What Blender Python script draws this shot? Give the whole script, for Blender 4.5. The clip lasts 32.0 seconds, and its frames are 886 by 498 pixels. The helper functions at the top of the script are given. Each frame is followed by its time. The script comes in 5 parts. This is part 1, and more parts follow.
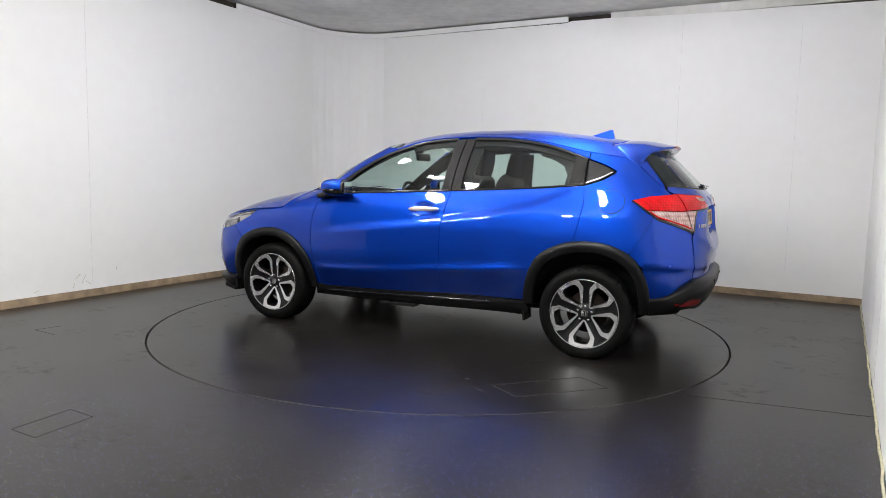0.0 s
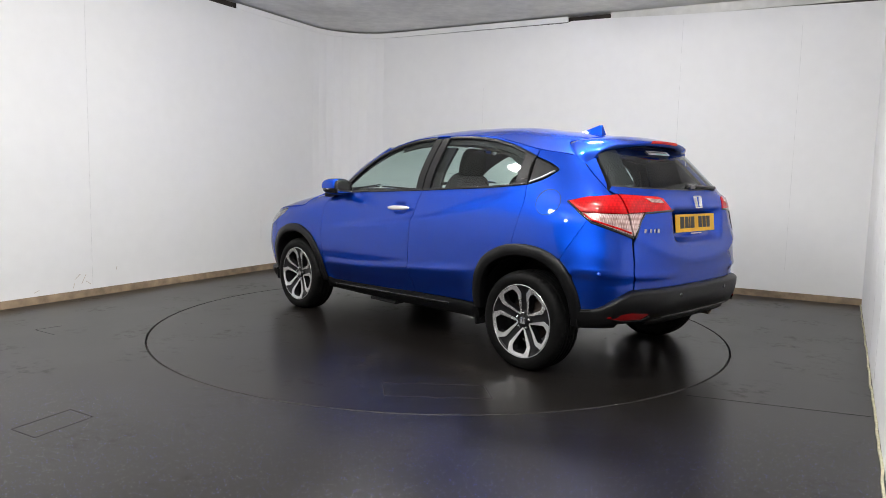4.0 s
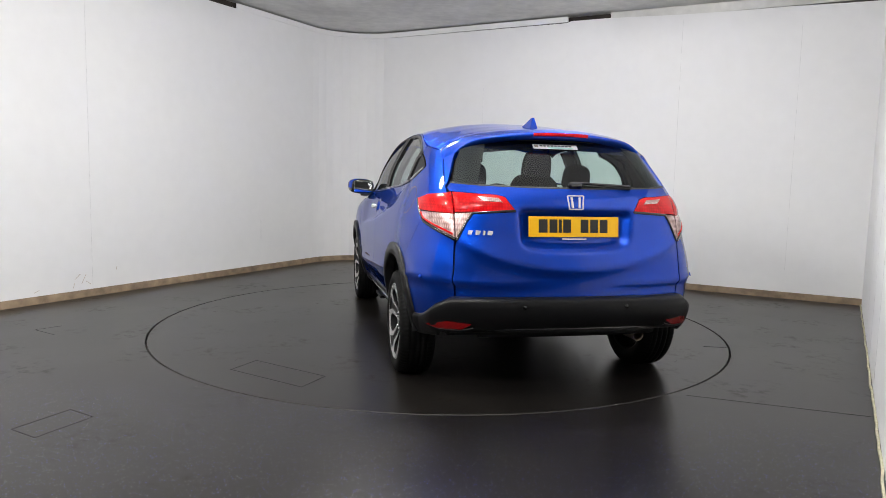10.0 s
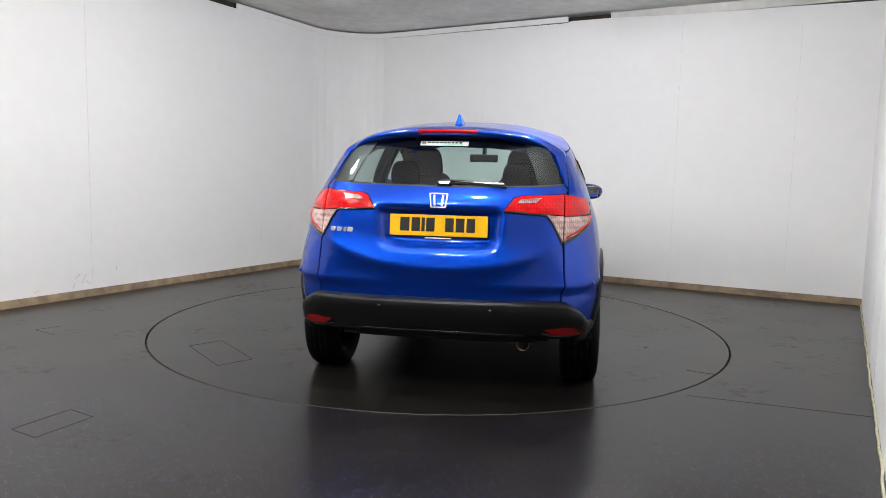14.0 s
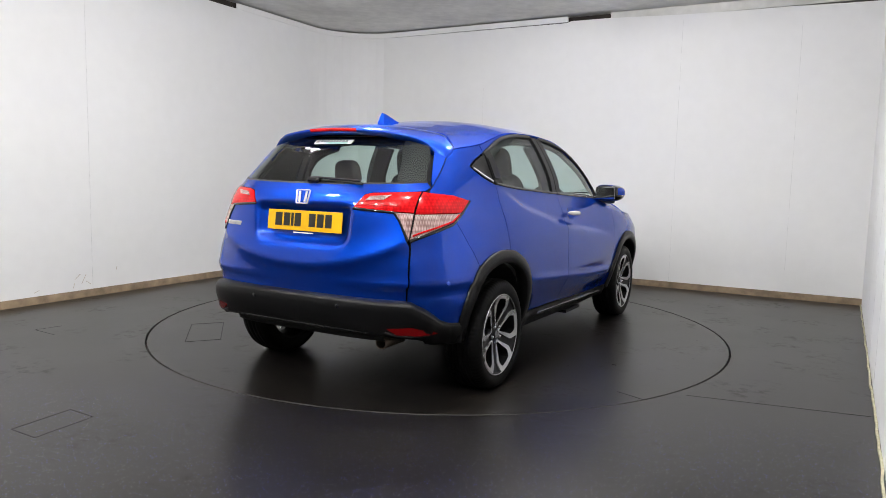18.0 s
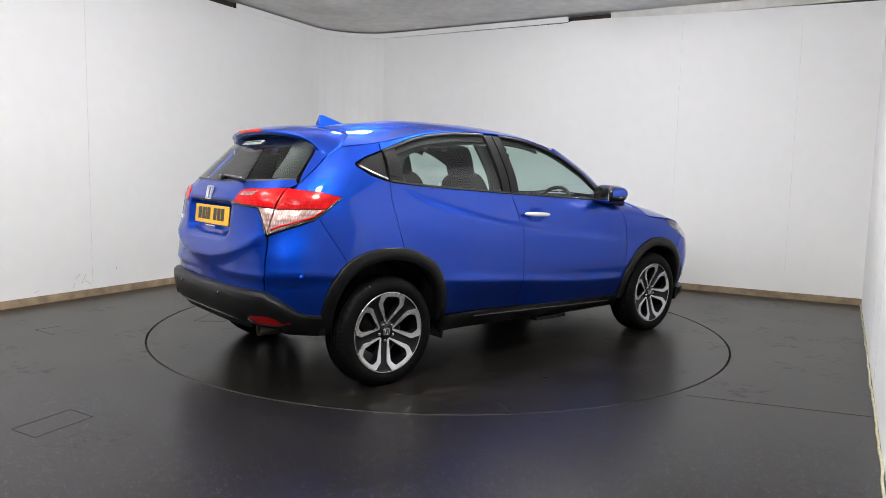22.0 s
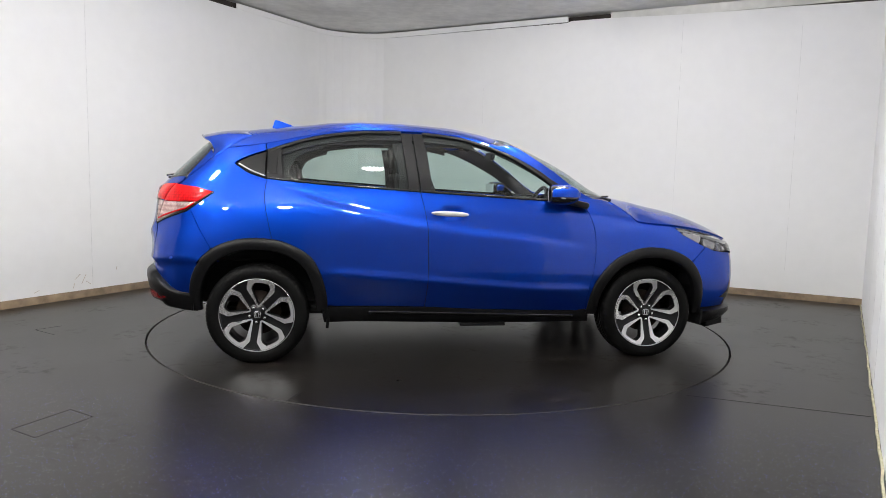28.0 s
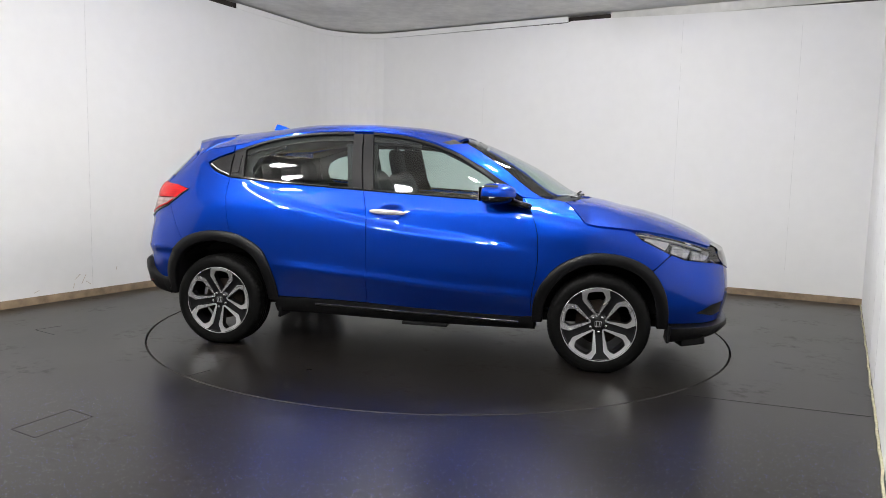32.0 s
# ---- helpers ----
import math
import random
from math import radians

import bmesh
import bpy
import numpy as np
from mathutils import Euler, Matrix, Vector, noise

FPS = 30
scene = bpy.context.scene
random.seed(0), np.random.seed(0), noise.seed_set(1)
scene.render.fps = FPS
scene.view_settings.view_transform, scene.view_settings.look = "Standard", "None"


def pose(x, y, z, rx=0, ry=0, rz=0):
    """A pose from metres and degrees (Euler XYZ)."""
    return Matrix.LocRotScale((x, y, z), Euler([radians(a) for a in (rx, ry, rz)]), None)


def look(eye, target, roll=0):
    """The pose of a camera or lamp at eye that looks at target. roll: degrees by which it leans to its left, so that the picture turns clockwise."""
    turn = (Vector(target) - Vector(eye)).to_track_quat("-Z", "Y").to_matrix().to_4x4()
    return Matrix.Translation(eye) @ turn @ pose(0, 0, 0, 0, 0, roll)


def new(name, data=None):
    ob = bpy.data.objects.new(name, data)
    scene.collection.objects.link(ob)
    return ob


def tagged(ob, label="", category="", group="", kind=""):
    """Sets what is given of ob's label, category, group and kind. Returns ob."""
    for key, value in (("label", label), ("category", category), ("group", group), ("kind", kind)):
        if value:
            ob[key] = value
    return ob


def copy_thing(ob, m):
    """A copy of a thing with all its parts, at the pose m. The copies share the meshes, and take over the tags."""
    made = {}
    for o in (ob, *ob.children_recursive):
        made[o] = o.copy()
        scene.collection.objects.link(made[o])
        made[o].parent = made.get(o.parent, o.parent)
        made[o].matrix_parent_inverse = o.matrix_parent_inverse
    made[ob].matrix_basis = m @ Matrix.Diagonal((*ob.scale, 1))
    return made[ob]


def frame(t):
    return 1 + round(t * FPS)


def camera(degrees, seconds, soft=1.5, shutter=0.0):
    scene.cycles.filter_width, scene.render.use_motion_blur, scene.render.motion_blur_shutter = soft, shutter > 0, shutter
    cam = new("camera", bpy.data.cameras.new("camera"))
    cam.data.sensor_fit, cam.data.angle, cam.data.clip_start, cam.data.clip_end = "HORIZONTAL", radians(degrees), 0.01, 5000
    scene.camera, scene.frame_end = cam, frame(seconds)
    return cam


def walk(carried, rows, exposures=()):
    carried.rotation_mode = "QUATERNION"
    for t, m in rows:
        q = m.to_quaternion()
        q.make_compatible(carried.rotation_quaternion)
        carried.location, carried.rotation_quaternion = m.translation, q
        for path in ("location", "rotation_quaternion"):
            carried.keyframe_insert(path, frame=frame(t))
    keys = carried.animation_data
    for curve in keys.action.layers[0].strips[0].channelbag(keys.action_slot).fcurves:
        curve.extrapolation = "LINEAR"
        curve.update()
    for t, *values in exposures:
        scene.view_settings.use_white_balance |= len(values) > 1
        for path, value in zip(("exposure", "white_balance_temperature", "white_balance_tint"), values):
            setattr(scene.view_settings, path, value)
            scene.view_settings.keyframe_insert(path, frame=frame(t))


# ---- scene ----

# ---------------------------------------------------------------- camera
EYE = Vector((0.0, -5.6785, 1.2134))
AIM = EYE + 6.0 * Vector((0.00343, 0.99452, -0.10455))
cam = camera(65.18, 32.0, soft=0.6)
VIEW = look(EYE, AIM, 1.305)
walk(cam, [(0.0, VIEW), (32.0, VIEW)], exposures=[(0.0, 0.0), (32.0, 0.0)])


def heading(t):
    """The car's heading in degrees: the turntable runs clockwise and slows a little."""
    return 70.590 - 5.22475 * (t - 16) + 0.8166 * ((t - 16) / 16) ** 2


CAR_ON_TABLE = Vector((-0.0332, -0.3050, 0.0))
TABLE_RADIUS = 2.2435

# ---------------------------------------------------------------- world and light
world = bpy.data.worlds.new("world")
scene.world = world
world.use_nodes = True
world.node_tree.nodes["Background"].inputs[0].default_value = (0.02, 0.02, 0.022, 1)
world.node_tree.nodes["Background"].inputs[1].default_value = 0.2

CEILING = 3.16
# room axes: along the far wall, and from it towards the camera
FAR = Vector((0.877, -0.4805, 0))
NEAR = Vector((-0.4805, -0.877, 0))
CORNER = Vector((-1.312, 4.353, 0))
ROOM_W, ROOM_L = 6.40, 9.6
EAST_END = 6.275


def room(a, b, z=0.0):
    """A point a metres along the far wall from its left corner, b metres in front of it."""
    return CORNER + FAR * a + NEAR * b + Vector((0, 0, z))


LAMPS = [(4.2, 2.5), (4.5, 3.8), (4.6, 5.8), (4.7, 7.6), (3.5, 8.6), (2.1, 8.0), (2.1, 6.4), (2.1, 4.8), (2.4, 3.1)]
FLOOD = [54, 52, 50, 86, 90, 72, 44, 32, 34]

# ---------------------------------------------------------------- materials


def material(name):
    m = bpy.data.materials.new(name)
    m.use_nodes = True
    return m, m.node_tree.nodes, m.node_tree.links, m.node_tree.nodes["Principled BSDF"]


def surface(name, base, rough, metal=0.0, vary=0.12, grain=30.0, bump=0.0, bump_scale=200.0, coat=0.0, patch=0.0, patch_scale=1.5, spec=0.5):
    """A procedural surface: colour varied at two scales, with fine relief."""
    m, nodes, links, bsdf = material(name)
    coord = nodes.new("ShaderNodeTexCoord")
    fine = nodes.new("ShaderNodeTexNoise")
    fine.inputs["Scale"].default_value, fine.inputs["Detail"].default_value = grain, 6
    broad = nodes.new("ShaderNodeTexNoise")
    broad.inputs["Scale"].default_value, broad.inputs["Detail"].default_value = patch_scale, 4
    links.new(coord.outputs["Object"], fine.inputs["Vector"])
    links.new(coord.outputs["Object"], broad.inputs["Vector"])
    ramp = nodes.new("ShaderNodeMapRange")
    ramp.inputs["From Min"].default_value, ramp.inputs["From Max"].default_value = 0.25, 0.75
    ramp.inputs["To Min"].default_value, ramp.inputs["To Max"].default_value = 1 - vary, 1 + vary
    links.new(fine.outputs["Fac"], ramp.inputs["Value"])
    ramp2 = nodes.new("ShaderNodeMapRange")
    ramp2.inputs["From Min"].default_value, ramp2.inputs["From Max"].default_value = 0.25, 0.75
    ramp2.inputs["To Min"].default_value, ramp2.inputs["To Max"].default_value = 1 - patch, 1 + patch
    links.new(broad.outputs["Fac"], ramp2.inputs["Value"])
    both = nodes.new("ShaderNodeMath")
    both.operation = "MULTIPLY"
    links.new(ramp.outputs[0], both.inputs[0])
    links.new(ramp2.outputs[0], both.inputs[1])
    tint = nodes.new("ShaderNodeVectorMath")
    tint.operation = "SCALE"
    tint.inputs[0].default_value = base
    links.new(both.outputs[0], tint.inputs["Scale"])
    links.new(tint.outputs[0], bsdf.inputs["Base Color"])
    wear = nodes.new("ShaderNodeMapRange")
    wear.inputs["To Min"].default_value, wear.inputs["To Max"].default_value = rough * 0.85, min(1, rough * 1.15)
    links.new(broad.outputs["Fac"], wear.inputs["Value"])
    links.new(wear.outputs[0], bsdf.inputs["Roughness"])
    bsdf.inputs["Metallic"].default_value = metal
    bsdf.inputs["Specular IOR Level"].default_value = spec
    bsdf.inputs["Coat Weight"].default_value = coat
    bsdf.inputs["Coat Roughness"].default_value = 0.03
    if bump:
        relief = nodes.new("ShaderNodeTexNoise")
        relief.inputs["Scale"].default_value, relief.inputs["Detail"].default_value = bump_scale, 3
        links.new(coord.outputs["Object"], relief.inputs["Vector"])
        node = nodes.new("ShaderNodeBump")
        node.inputs["Strength"].default_value, node.inputs["Distance"].default_value = bump, 0.002
        links.new(relief.outputs["Fac"], node.inputs["Height"])
        links.new(node.outputs[0], bsdf.inputs["Normal"])
    return m


def clear(name, tint, ior=1.5, rough=0.0):
    """Thin glass or clear plastic: lets light through, tinted, and mirrors by its Fresnel gloss."""
    m, nodes, links, bsdf = material(name)
    nodes.remove(bsdf)
    out = nodes["Material Output"]
    thru = nodes.new("ShaderNodeBsdfTransparent")
    thru.inputs[0].default_value = (*tint, 1)
    gloss = nodes.new("ShaderNodeBsdfGlossy")
    gloss.inputs["Roughness"].default_value = rough
    face = nodes.new("ShaderNodeLayerWeight")
    face.inputs[0].default_value = 0.5
    power = nodes.new("ShaderNodeMath")
    power.operation = "POWER"
    power.inputs[1].default_value = 5.0
    links.new(face.outputs["Facing"], power.inputs[0])
    base = 2 * ((ior - 1) / (ior + 1)) ** 2
    fres = nodes.new("ShaderNodeMath")
    fres.operation = "MULTIPLY_ADD"
    fres.inputs[1].default_value, fres.inputs[2].default_value = 1 - base, base
    links.new(power.outputs[0], fres.inputs[0])
    mix = nodes.new("ShaderNodeMixShader")
    links.new(fres.outputs[0], mix.inputs[0])
    links.new(thru.outputs[0], mix.inputs[1])
    links.new(gloss.outputs[0], mix.inputs[2])
    links.new(mix.outputs[0], out.inputs[0])
    return m


def glow(name, color, strength):
    m, nodes, links, bsdf = material(name)
    bsdf.inputs["Base Color"].default_value = (*color, 1)
    bsdf.inputs["Emission Color"].default_value = (*color, 1)
    bsdf.inputs["Emission Strength"].default_value = strength
    return m


def paint_material():
    """Blue metallic lacquer: fine flakes under a clear coat that mirrors by its Fresnel gloss."""
    m, nodes, links, bsdf = material("blue_lacquer")
    nodes.remove(bsdf)
    coord = nodes.new("ShaderNodeTexCoord")
    flake = nodes.new("ShaderNodeTexVoronoi")
    flake.inputs["Scale"].default_value = 1400
    links.new(coord.outputs["Object"], flake.inputs["Vector"])
    tone = nodes.new("ShaderNodeMix")
    tone.data_type = "RGBA"
    tone.inputs["A"].default_value = (0.0012, 0.032, 0.32, 1)
    tone.inputs["B"].default_value = (0.0024, 0.064, 0.56, 1)
    links.new(flake.outputs["Color"], tone.inputs["Factor"])
    metal = nodes.new("ShaderNodeBsdfAnisotropic")
    metal.inputs["Roughness"].default_value = 0.40
    pigment = nodes.new("ShaderNodeBsdfDiffuse")
    links.new(tone.outputs["Result"], metal.inputs["Color"])
    links.new(tone.outputs["Result"], pigment.inputs["Color"])
    base = nodes.new("ShaderNodeMixShader")
    base.inputs[0].default_value = 0.86
    links.new(pigment.outputs[0], base.inputs[1])
    links.new(metal.outputs[0], base.inputs[2])
    fresnel = nodes.new("ShaderNodeFresnel")
    fresnel.inputs["IOR"].default_value = 1.48
    gloss = nodes.new("ShaderNodeBsdfAnisotropic")
    gloss.inputs["Color"].default_value = (0.92, 0.92, 0.93, 1)
    gloss.inputs["Roughness"].default_value = 0.015
    coat = nodes.new("ShaderNodeMixShader")
    links.new(fresnel.outputs[0], coat.inputs[0])
    links.new(base.outputs[0], coat.inputs[1])
    links.new(gloss.outputs[0], coat.inputs[2])
    links.new(coat.outputs[0], nodes["Material Output"].inputs[0])
    return m


def floor_material(name, flecks):
    """Dark brownish grey vinyl, scuffed and dusty; the near sheet carries pale and blue flecks."""
    m, nodes, links, bsdf = material(name)
    where = nodes.new("ShaderNodeTexCoord").outputs["Object"]

    def noise_at(scale, detail, rough=0.5):
        n = nodes.new("ShaderNodeTexNoise")
        n.inputs["Scale"].default_value, n.inputs["Detail"].default_value, n.inputs["Roughness"].default_value = scale, detail, rough
        links.new(where, n.inputs["Vector"])
        return n.outputs["Fac"]

    def span(value, lo, hi, a=0.0, b=1.0):
        n = nodes.new("ShaderNodeMapRange")
        for key, v in (("From Min", lo), ("From Max", hi), ("To Min", a), ("To Max", b)):
            n.inputs[key].default_value = v
        links.new(value, n.inputs["Value"])
        return n.outputs[0]

    def calc(op, a, b):
        n = nodes.new("ShaderNodeMath")
        n.operation = op
        for i, v in enumerate((a, b)):
            if isinstance(v, float):
                n.inputs[i].default_value = v
            else:
                links.new(v, n.inputs[i])
        return n.outputs[0]

    def blend(factor, a, b):
        n = nodes.new("ShaderNodeMix")
        n.data_type = "RGBA"
        links.new(factor, n.inputs["Factor"])
        for key, v in (("A", a), ("B", b)):
            if isinstance(v, tuple):
                n.inputs[key].default_value = (*v, 1)
            else:
                links.new(v, n.inputs[key])
        return n.outputs["Result"]

    broad, fine = noise_at(1.3, 5), noise_at(40, 6)
    tone = span(calc("ADD", calc("MULTIPLY", fine, 0.5), broad), 0.5, 1.0)
    color = blend(tone, (0.0065, 0.0056, 0.0050), (0.0135, 0.0118, 0.0106))
    # dried dust: blotches of a hand's to a foot's size
    dust = calc("MULTIPLY", span(noise_at(2.1, 3), 0.52, 0.66), span(noise_at(13, 6, 0.65), 0.50, 0.68))
    color = blend(calc("MULTIPLY", dust, 0.75 if not flecks else 0.3), color, (0.044, 0.036, 0.029))
    if flecks:
        cell = nodes.new("ShaderNodeTexVoronoi")
        cell.inputs["Scale"].default_value = 96
        links.new(where, cell.inputs["Vector"])
        split = nodes.new("ShaderNodeSeparateColor")
        links.new(cell.outputs["Color"], split.inputs[0])
        chance, hue, size = split.outputs[0], split.outputs[1], split.outputs[2]
        spot = calc("MULTIPLY", calc("LESS_THAN", cell.outputs["Distance"], span(size, 0.0, 1.0, 0.10, 0.25)), calc("GREATER_THAN", chance, 0.22))
        pos = nodes.new("ShaderNodeSeparateXYZ")
        links.new(where, pos.inputs[0])
        sheet = span(calc("ADD", pos.outputs["Y"], calc("MULTIPLY", pos.outputs["X"], 0.12)), -1.85, -2.35)
        spot = calc("MULTIPLY", spot, sheet)
        shade = calc("MULTIPLY", spot, span(chance, 0.22, 1.0, 0.22, 1.0))
        chip = blend(calc("GREATER_THAN", hue, 0.50), (0.36, 0.36, 0.39), (0.12, 0.13, 0.58))
        color = blend(shade, color, chip)
    links.new(color, bsdf.inputs["Base Color"])
    links.new(calc("ADD", span(broad, 0.0, 1.0, 0.25, 0.33), calc("MULTIPLY", dust, 0.18)), bsdf.inputs["Roughness"])
    bsdf.inputs["Specular IOR Level"].default_value = 0.30
    bsdf.inputs["Specular Tint"].default_value = (1.0, 0.975, 0.95, 1)
    bump = nodes.new("ShaderNodeBump")
    bump.inputs["Strength"].default_value, bump.inputs["Distance"].default_value = 0.06, 0.002
    links.new(fine, bump.inputs["Height"])
    links.new(bump.outputs[0], bsdf.inputs["Normal"])
    return m


def lens_material(name, dark, light, scale, metal, stretch):
    """Lamp lens: a regular grid of optics under a clear cover."""
    m, nodes, links, bsdf = material(name)
    coord = nodes.new("ShaderNodeTexCoord")
    squash = nodes.new("ShaderNodeVectorMath")
    squash.operation = "MULTIPLY"
    squash.inputs[1].default_value = stretch
    links.new(coord.outputs["Object"], squash.inputs[0])
    cell = nodes.new("ShaderNodeTexVoronoi")
    cell.inputs["Scale"].default_value = scale
    cell.inputs["Randomness"].default_value = 0.06
    links.new(squash.outputs[0], cell.inputs["Vector"])
    broad = nodes.new("ShaderNodeTexNoise")
    broad.inputs["Scale"].default_value = 22
    links.new(coord.outputs["Object"], broad.inputs["Vector"])
    add = nodes.new("ShaderNodeMath")
    add.operation = "MULTIPLY_ADD"
    add.inputs[1].default_value = 0.9
    links.new(cell.outputs["Distance"], add.inputs[0])
    links.new(broad.outputs["Fac"], add.inputs[2])
    span = nodes.new("ShaderNodeMapRange")
    span.inputs["From Min"].default_value, span.inputs["From Max"].default_value = 0.55, 1.15
    links.new(add.outputs[0], span.inputs["Value"])
    mix = nodes.new("ShaderNodeMix")
    mix.data_type = "RGBA"
    mix.inputs["A"].default_value, mix.inputs["B"].default_value = (*light, 1), (*dark, 1)
    links.new(span.outputs[0], mix.inputs["Factor"])
    links.new(mix.outputs["Result"], bsdf.inputs["Base Color"])
    bump = nodes.new("ShaderNodeBump")
    bump.inputs["Strength"].default_value, bump.inputs["Distance"].default_value = 0.15, 0.003
    links.new(cell.outputs["Distance"], bump.inputs["Height"])
    links.new(bump.outputs[0], bsdf.inputs["Normal"])
    bsdf.inputs["Metallic"].default_value = metal
    bsdf.inputs["Roughness"].default_value = 0.22
    bsdf.inputs["Specular IOR Level"].default_value = 0.15
    bsdf.inputs["Coat Weight"].default_value = 0.3
    bsdf.inputs["Coat Roughness"].default_value = 0.02
    return m


RED_LENS = lens_material("red_lens", (0.46, 0.002, 0.004), (0.74, 0.006, 0.010), 62, 0.0, (1, 1, 1))
DEEP_RED = surface("deep_red_reflector", (0.16, 0.001, 0.002), 0.25, vary=0.1, grain=90)
PALE_LENS = lens_material("pale_reflector", (0.30, 0.18, 0.17), (0.74, 0.55, 0.52), 70, 0.3, (1.4, 1.4, 0.5))
SILVER_LENS = lens_material("silver_reflector", (0.12, 0.12, 0.125), (0.50, 0.50, 0.51), 45, 0.5, (1, 0.6, 1.3))
WALL = surface("white_wall_paint", (0.80, 0.80, 0.80), 0.55, vary=0.015, grain=8, bump=0.08, bump_scale=60, patch=0.02, patch_scale=0.7)
# greys of two unseen added walls, picked for what the car mirrors
UNSEEN_DARK_WALL = surface("unseen_dark_grey_wall", (0.08, 0.08, 0.082), 0.7, vary=0.06, grain=8, patch=0.1)
UNSEEN_GREY_WALL = surface("unseen_grey_wall", (0.28, 0.28, 0.285), 0.7, vary=0.06, grain=8, patch=0.1)
CONCRETE = surface("concrete", (0.70, 0.695, 0.67), 0.85, vary=0.10, grain=9, bump=0.5, bump_scale=18, patch=0.16, patch_scale=1.2)
TIMBER = surface("raw_timber", (0.27, 0.20, 0.13), 0.7, vary=0.45, grain=9, bump=0.3, bump_scale=50, patch=0.2, patch_scale=3)
FOAM = surface("yellowed_foam", (0.50, 0.47, 0.33), 0.8, vary=0.25, grain=30, bump=0.4, bump_scale=80)
SMEAR = surface("pale_brown_smear", (0.52, 0.44, 0.36), 0.7, vary=0.3, grain=60)
JOINT = surface("grey_filler", (0.70, 0.70, 0.70), 0.7, vary=0.2, grain=20)
# dark colour standing in for shade in the wall-top and turntable gaps
GAP_SHADE = surface("gap_shade_dark", (0.035, 0.028, 0.024), 0.9, vary=0.3, grain=6)
FLOOR = floor_material("flecked_vinyl", True)
TABLE = floor_material("plain_vinyl", False)
PAINT = paint_material()
CLADDING = surface("grained_black_plastic", (0.0045, 0.0045, 0.005), 0.38, vary=0.15, grain=60, bump=0.15, bump_scale=900, spec=0.26)
GLOSS_BLACK = surface("gloss_black_trim", (0.008, 0.008, 0.009), 0.12, vary=0.1, coat=0.5)
PILLAR = surface("satin_black_film", (0.008, 0.008, 0.0085), 0.42, vary=0.08, spec=0.25)
RUBBER = surface("tyre_rubber", (0.0045, 0.0045, 0.0045), 0.5, vary=0.2, grain=25, bump=0.15, bump_scale=300, spec=0.10)
SEAL = surface("rubber_seal", (0.008, 0.008, 0.008), 0.6)
ALLOY = surface("machined_alloy", (0.70, 0.70, 0.71), 0.28, metal=0.75, vary=0.05, grain=80)
DARK_ALLOY = surface("dark_alloy_lacquer", (0.006, 0.006, 0.007), 0.35, vary=0.1, spec=0.3)
CHROME = surface("chrome", (0.82, 0.83, 0.85), 0.06, metal=1.0, vary=0.02)
DISC = surface("rusty_disc_steel", (0.040, 0.028, 0.022), 0.55, metal=0.5, vary=0.3, grain=30)
SCUFF = surface("chalky_scuff", (0.07, 0.065, 0.06), 0.7, vary=0.3, grain=200)
SATIN = surface("satin_silver_plastic", (0.72, 0.73, 0.74), 0.22, metal=0.55, vary=0.05)
DARK_SILVER = surface("dull_silver_plastic", (0.30, 0.30, 0.31), 0.35, metal=0.4, vary=0.05)
RIM_EDGE = surface("scuffed_aluminium", (0.07, 0.066, 0.062), 0.55, metal=0.3, vary=0.3, grain=40)
STEEL = surface("worn_steel", (0.30, 0.24, 0.19), 0.45, metal=0.8, vary=0.3, grain=30)
GLASS = clear("window_glass", (0.74, 0.86, 0.825), 1.42)
LENS = clear("clear_lens", (0.93, 0.94, 0.95))
CABIN = surface("charcoal_cloth", (0.018, 0.018, 0.019), 0.9, vary=0.2, grain=120, bump=0.3, bump_scale=700)
CABIN_TRIM = surface("dark_cabin_plastic", (0.012, 0.012, 0.013), 0.6, vary=0.1, spec=0.3)
HEADLINING = surface("grey_headlining", (0.15, 0.148, 0.142), 0.9, vary=0.1)
YELLOW = surface("reflective_yellow", (0.80, 0.44, 0.006), 0.35, vary=0.03, coat=0.1, spec=0.3)
INK = surface("black_ink", (0.012, 0.011, 0.010), 0.4)
TEAL = surface("teal_print", (0.36, 0.62, 0.55), 0.4, vary=0.03)
WHITE = surface("white_print", (0.75, 0.75, 0.75), 0.4, vary=0.03)
LAMP_GLOW = glow("lamp_glow", (1.0, 0.985, 0.96), 125.0)

# ---------------------------------------------------------------- mesh helpers


def link_mesh(name, verts, faces, mat, parent=None, smooth=True, label=""):
    me = bpy.data.meshes.new(name)
    me.from_pydata([tuple(v) for v in verts], [], [tuple(f) for f in faces])
    if smooth:
        me.polygons.foreach_set("use_smooth", [True] * len(me.polygons))
    me.materials.append(mat)
    ob = new(name, me)
    ob.parent = parent
    if label:
        tagged(ob, label)
    return ob


def part(name, bm, mat, parent=None, label="", smooth=False):
    bmesh.ops.recalc_face_normals(bm, faces=bm.faces)
    me = bpy.data.meshes.new(name)
    bm.to_mesh(me)
    bm.free()
    if smooth:
        me.polygons.foreach_set("use_smooth", [True] * len(me.polygons))
    me.materials.append(mat)
    ob = new(name, me)
    ob.parent = parent
    if label:
        tagged(ob, label)
    return ob


def box(bm, size, m, bevel=0.0, segments=2):
    r = bmesh.ops.create_cube(bm, size=1.0, matrix=m @ Matrix.Diagonal((*size, 1)))
    if bevel:
        edges = list({e for v in r["verts"] for e in v.link_edges})
        bmesh.ops.bevel(bm, geom=edges, offset=bevel, segments=segments, affect="EDGES", profile=0.5)
    return bm


def box_part(name, size, m, mat, parent=None, bevel=0.0, label="", segments=2):
    return part(name, box(bmesh.new(), size, m, bevel, segments), mat, parent, label)


